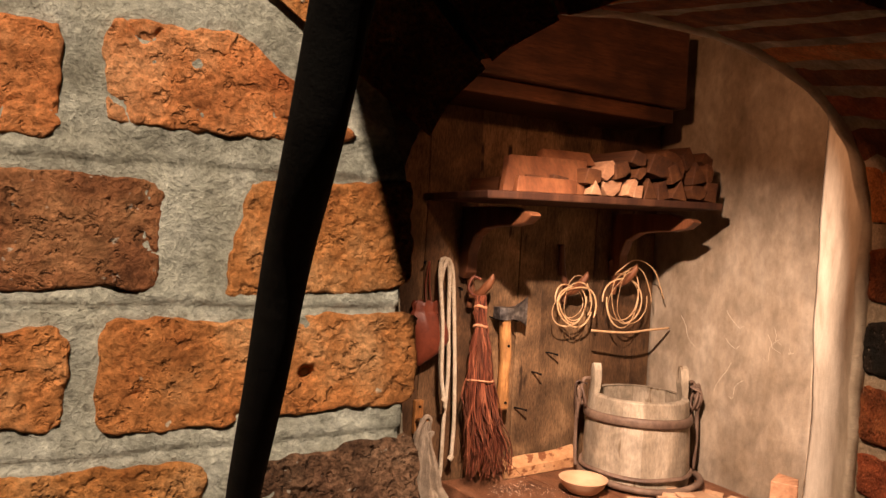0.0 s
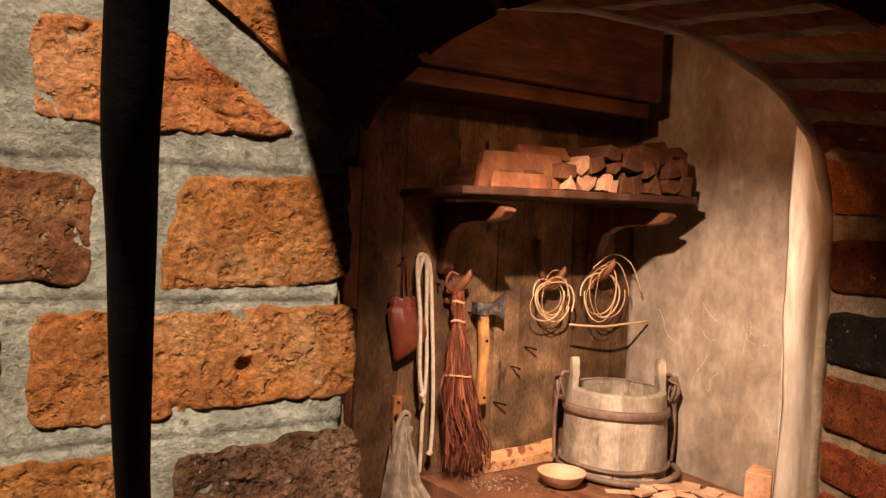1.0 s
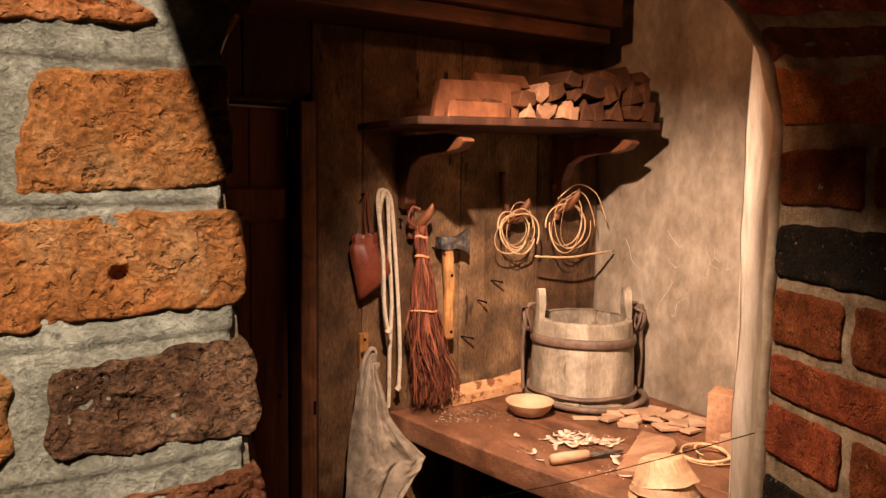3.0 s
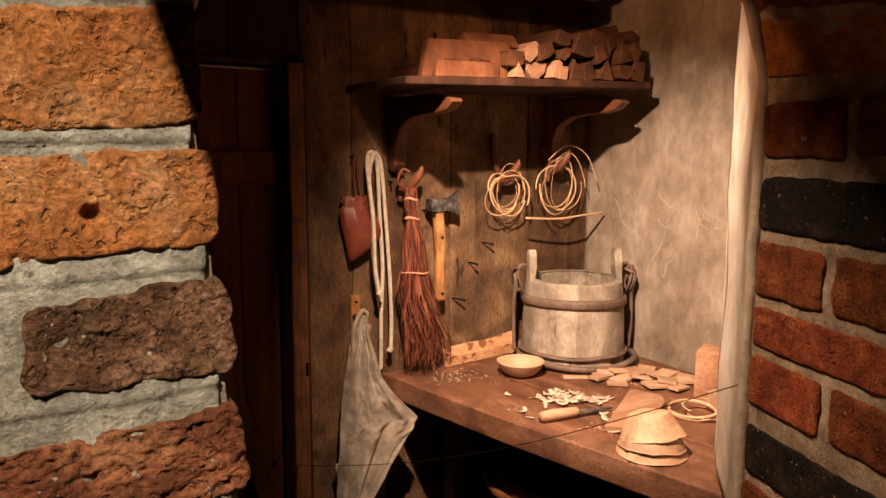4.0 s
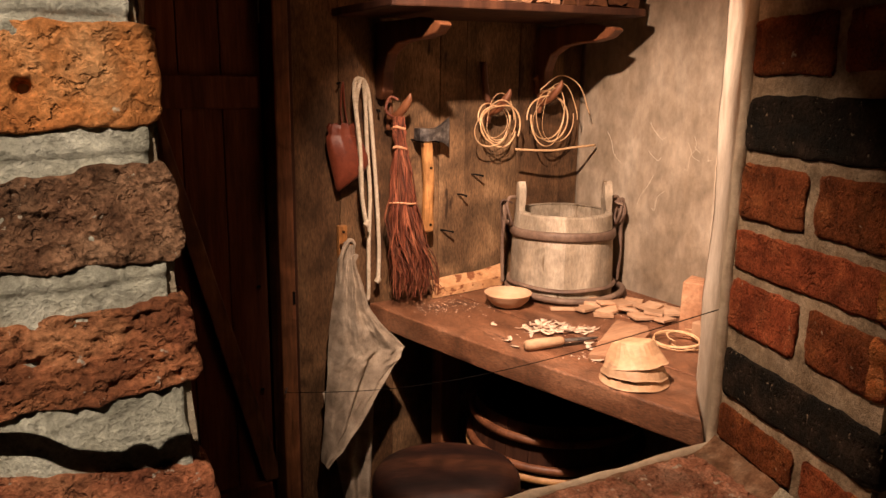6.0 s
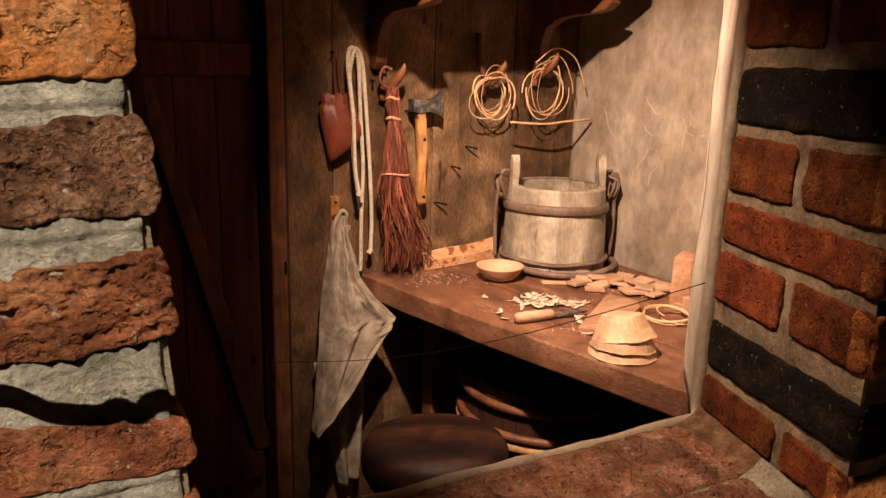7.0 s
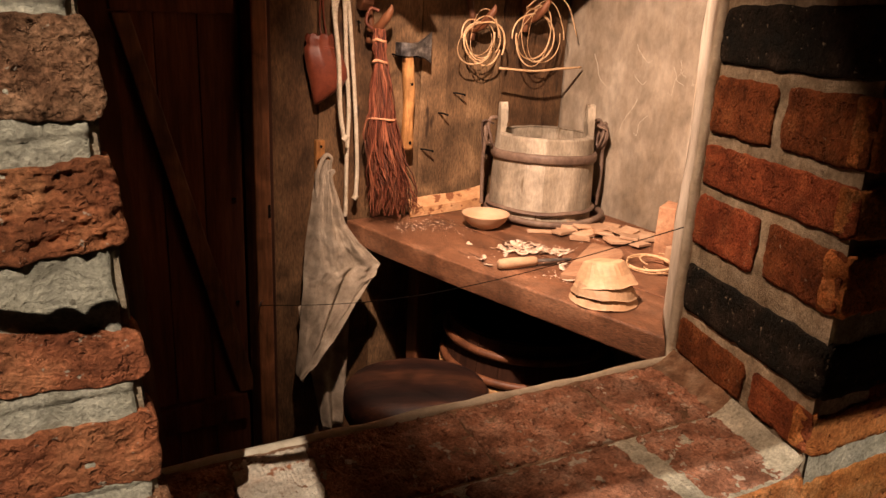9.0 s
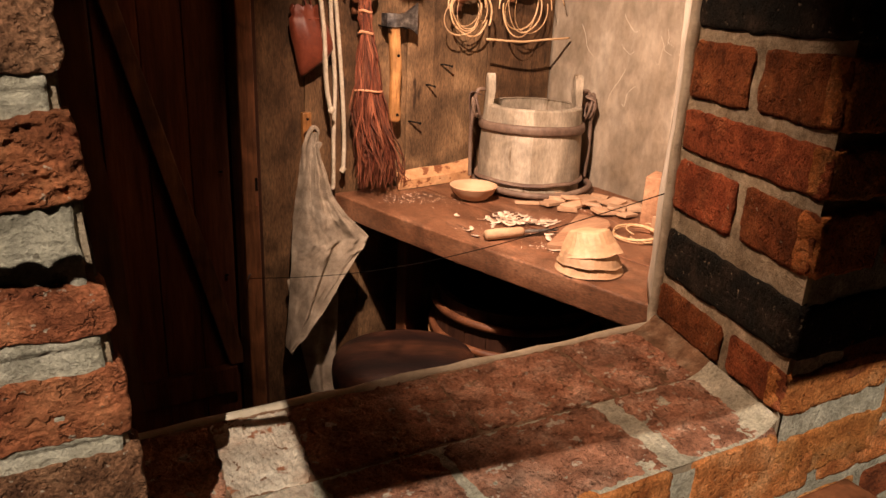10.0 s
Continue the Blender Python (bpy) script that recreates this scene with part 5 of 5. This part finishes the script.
brick(face_front, [(0.020, 1.099), (0.180, 1.093), (0.177, 1.131), (0.022, 1.147)], BRICKR, 2, proud=P, rough=0.0014)
brick(face_front, rect(-0.19, 0.004, 1.100, 1.145), BRICK, 1, proud=P)
brick(face_front, [(-0.02, 1.024), (0.185, 1.020), (0.182, 1.068), (-0.02, 1.074)], BRICKR, 2, proud=P, rough=0.0022, craggy=0.002)
brick(face_front, rect(0.058, 0.187, 0.945, 1.006), DUSKY, 2, proud=P, rough=0.002)
brick(face_front, rect(-0.18, 0.042, 0.945, 1.008), BRICK, 1, proud=P)
for row in range(10):
    z = 0.87 - 0.075 * row
    shift = 0.11 * (row % 2)
    for k in range(12):
        u0 = -0.35 + shift + 0.225 * k
        u1 = u0 + 0.208
        if z + 0.06 > 0.80 and u1 > 0.17 and u0 < 0.95:
            continue
        brick(face_front, rect(u0, u1, z, z + 0.060), BRICK if (row + k) % 3 else RED, 1 if z > 0.55 and u0 > -0.1 and u1 < 1.5 else 0, proud=P)
# higher and further courses
for row in range(9):
    z = 0.945 + 0.0775 * row
    for k in range(4):
        u1 = -0.21 - 0.22 * k - 0.1 * (row % 2)
        brick(face_front, rect(u1 - 0.2, u1, z, z + 0.06), BRICK if (row + k) % 2 else RED, 0, proud=P)

# the inner side of the opposite jamb: (low, high, joint or None, materials)
COURSES = (
    (0.842, 0.898, 0.125, (RED, RED)), (0.915, 0.988, None, (BLACKB,)), (1.020, 1.096, 0.145, (RED, RED)), (1.110, 1.170, None, (RED,)),
    (1.186, 1.266, 0.155, (RED, RED)), (1.281, 1.358, None, (BLACKB,)), (1.386, 1.462, 0.135, (RED, RED)))
for z0, z1, joint, mats in COURSES:
    if joint:
        brick(face_reveal, [(0.002, z0 + 0.004), (joint - 0.009, z0 + 0.003), (joint - 0.009, z1), (0.002, z1 + 0.002)], mats[0], 1, 0.0018, proud=0.0022, edge=0.0012)
        brick(face_reveal, rect(joint + 0.009, 0.298, z0, z1), mats[1], 1, 0.002, proud=0.0022, edge=0.0012)
    else:
        brick(face_reveal, [(0.002, z0 + 0.004), (0.298, z0), (0.298, z1), (0.002, z1 + 0.002)], mats[0], 1, 0.0018, proud=0.0022, edge=0.0012)
    # the faces of the same courses on the front
    u = 0.9025
    for k, w in enumerate((0.205, 0.105, 0.205, 0.205) if z0 < 0.85 else (0.115, 0.205, 0.205, 0.205) if joint else (0.225, 0.105, 0.205, 0.205)):
        brick(face_front, rect(u, u + w, z0 + 0.003, z1 + 0.002), (BLACKB if mats[0] is BLACKB and k == 0 else BRICK), 1 if k < 2 else 0, 0.0018, proud=0.0035)
        u += w + 0.016

# the sill: an inner row lengthwise, an outer row across, bedded in mortar that rises against the jamb


def sill_mortar(d0, d1, material, label):
    verts, faces = [], []
    nx, ny = 150, 30
    for j in range(ny + 1):
        d = d0 + (d1 - d0) * j / ny
        right = reveal_u(d) - 0.002
        for i in range(nx + 1):
            u = 0.19 + (right - 0.19) * i / nx
            q = Vector((u, d, 4))
            h = 0.0012 + 0.0016 * fbm(q * 26, 3) + 0.0010 * fbm(q * 80, 3)
            h += 0.020 * max(0.0, 1 - (right - u) / 0.045) ** 2
            verts.append(tuple(face_sill(u, d, h)))
    for j in range(ny):
        for i in range(nx):
            k = j * (nx + 1) + i
            faces.append((k, k + 1, k + nx + 2, k + nx + 1))
    me = bpy.data.meshes.new("mortar")
    me.from_pydata(verts, [], faces)
    me.polygons.foreach_set("use_smooth", [True] * len(me.polygons))
    me.materials.append(material)
    ob = new("mortar", me)
    ob.parent = wall_front
    ob["label"] = label


sill_mortar(0.001, 0.148, MORTAR, "grey mortar bed of the sill")
sill_mortar(0.148, 0.302, SHADEM, "brown mortar bed of the sill, coloured for shade")
for a, b, m in ((0.200, 0.284, SILLB), (0.286, 0.376, LITPALE), (0.377, 0.580, SILLB), (0.583, 0.785, SILLB), (0.792, 0.935, SILLB)):
    brick(face_sill, [(a - 0.010, 0.152), (b - 0.012, 0.150), (b, 0.297), (a, 0.297)], m, 2, 0.0028, proud=0.0032, wander=0.004, craggy=0.002)
for a, b, m in ((0.190, 0.250, SILLB), (0.255, 0.360, LITPALE), (0.368, 0.500, SILLB), (0.510, 0.733, SILLB), (0.764, 0.908, SILLB)):
    brick(face_sill, [(a, 0.004), (b, 0.004), (b, 0.147), (a, 0.147)], m, 2, 0.0028, proud=0.0035, wander=0.005, edge=0.006, craggy=0.002)
    brick(face_front, rect(a + 0.002, b - 0.002, 0.755, 0.8195), BRICK, 1, 0.002, proud=0.003)
for a, b in ((0.905, 1.12), (1.136, 1.35)):
    brick(face_front, rect(a, b, 0.742, 0.809), BRICK, 1, 0.002, proud=0.0035)


def arch():
    """Voussoirs: each runs through the wall, with its face on the front and its belly on the vault."""
    n = 13

    def rib(w, back, grow):
        if back:
            c, a, zs, rise, power = 0.590, 0.395, 1.46, 0.262, 2.4
        else:
            c, a, zs, rise, power = 0.525, 0.377, 1.46, 0.194, 2.0
        cs, sn = math.cos(w), math.sin(w)
        u, z = c + a * math.copysign(abs(cs) ** (2 / power), cs), zs + rise * abs(sn) ** (2 / power)
        out = Vector((u - 0.525, z - 1.25)).normalized()
        return u + out.x * grow, z + out.y * grow

    # even steps along the belly
    fine = [math.pi * (0.930 - 0.905 * i / 600) for i in range(601)]
    run = [0.0]
    for a, b in zip(fine, fine[1:]):
        p, q = rib(a, False, 0), rib(b, False, 0)
        run.append(run[-1] + math.hypot(p[0] - q[0], p[1] - q[1]))
    marks = [np.interp(run[-1] * k / n, run, fine) for k in range(n + 1)]
    for k in range(n):
        w0, w1 = marks[k], marks[k + 1]
        gap = 0.055 * (w0 - w1)
        w0, w1 = w0 - gap, w1 + gap
        verts, faces = [], []
        nu, nv = 4, 10
        off = Vector((k * 3.1, 0, 0))
        for j in range(nv + 1):
            t = j / nv
            for i in range(nu + 1):
                w = w0 + (w1 - w0) * i / nu
                fu, fz = rib(w, False, -0.001)
                bu, bz = rib(w, True, -0.001)
                p = wl(fu + (bu - fu) * t, 0.0 + 0.298 * t, fz + (bz - fz) * t)
                side = 0.003 if i in (0, nu) else 0
                q = rib(w, False, side)
                p += noise.noise_vector(p * 40 + off) * 0.002
                if i in (0, nu):
                    p.z += 0.004
                verts.append(tuple(p))
        row = nu + 1
        for j in range(nv):
            for i in range(nu):
                a = j * row + i
                faces.append((a, a + row, a + row + 1, a + 1))
        # face on the front
        base = len(verts)
        for j in range(6):
            for i in range(nu + 1):
                w = w0 + (w1 - w0) * i / nu
                g = 0.125 * j / 5
                fu, fz = rib(w, False, g - 0.001)
                p = wl(fu, -0.0060, fz)
                p += noise.noise_vector(p * 45 + off) * 0.002
                verts.append(tuple(p))
        for j in range(5):
            for i in range(nu):
                a = base + j * row + i
                faces.append((a, a + 1, a + row + 1, a + row))
        for i in range(nu):
            faces.append((i, i + 1, base + i + 1, base + i))
        # flanks
        for i in (0, nu):
            top_f = base + 5 * row + i
            w = w0 + (w1 - w0) * i / nu
            bu, bz = rib(w, True, 0.10)
            verts.append(tuple(wl(bu, 0.298, bz)))
            faces.append((i, base + i, top_f, len(verts) - 1, nv * row + i))
        me = bpy.data.meshes.new("voussoir")
        me.from_pydata(verts, [], faces)
        me.materials.append(BRICK if k % 4 == 0 else RED)
        ob = new("voussoir", me)
        ob.parent = wall_front


arch()
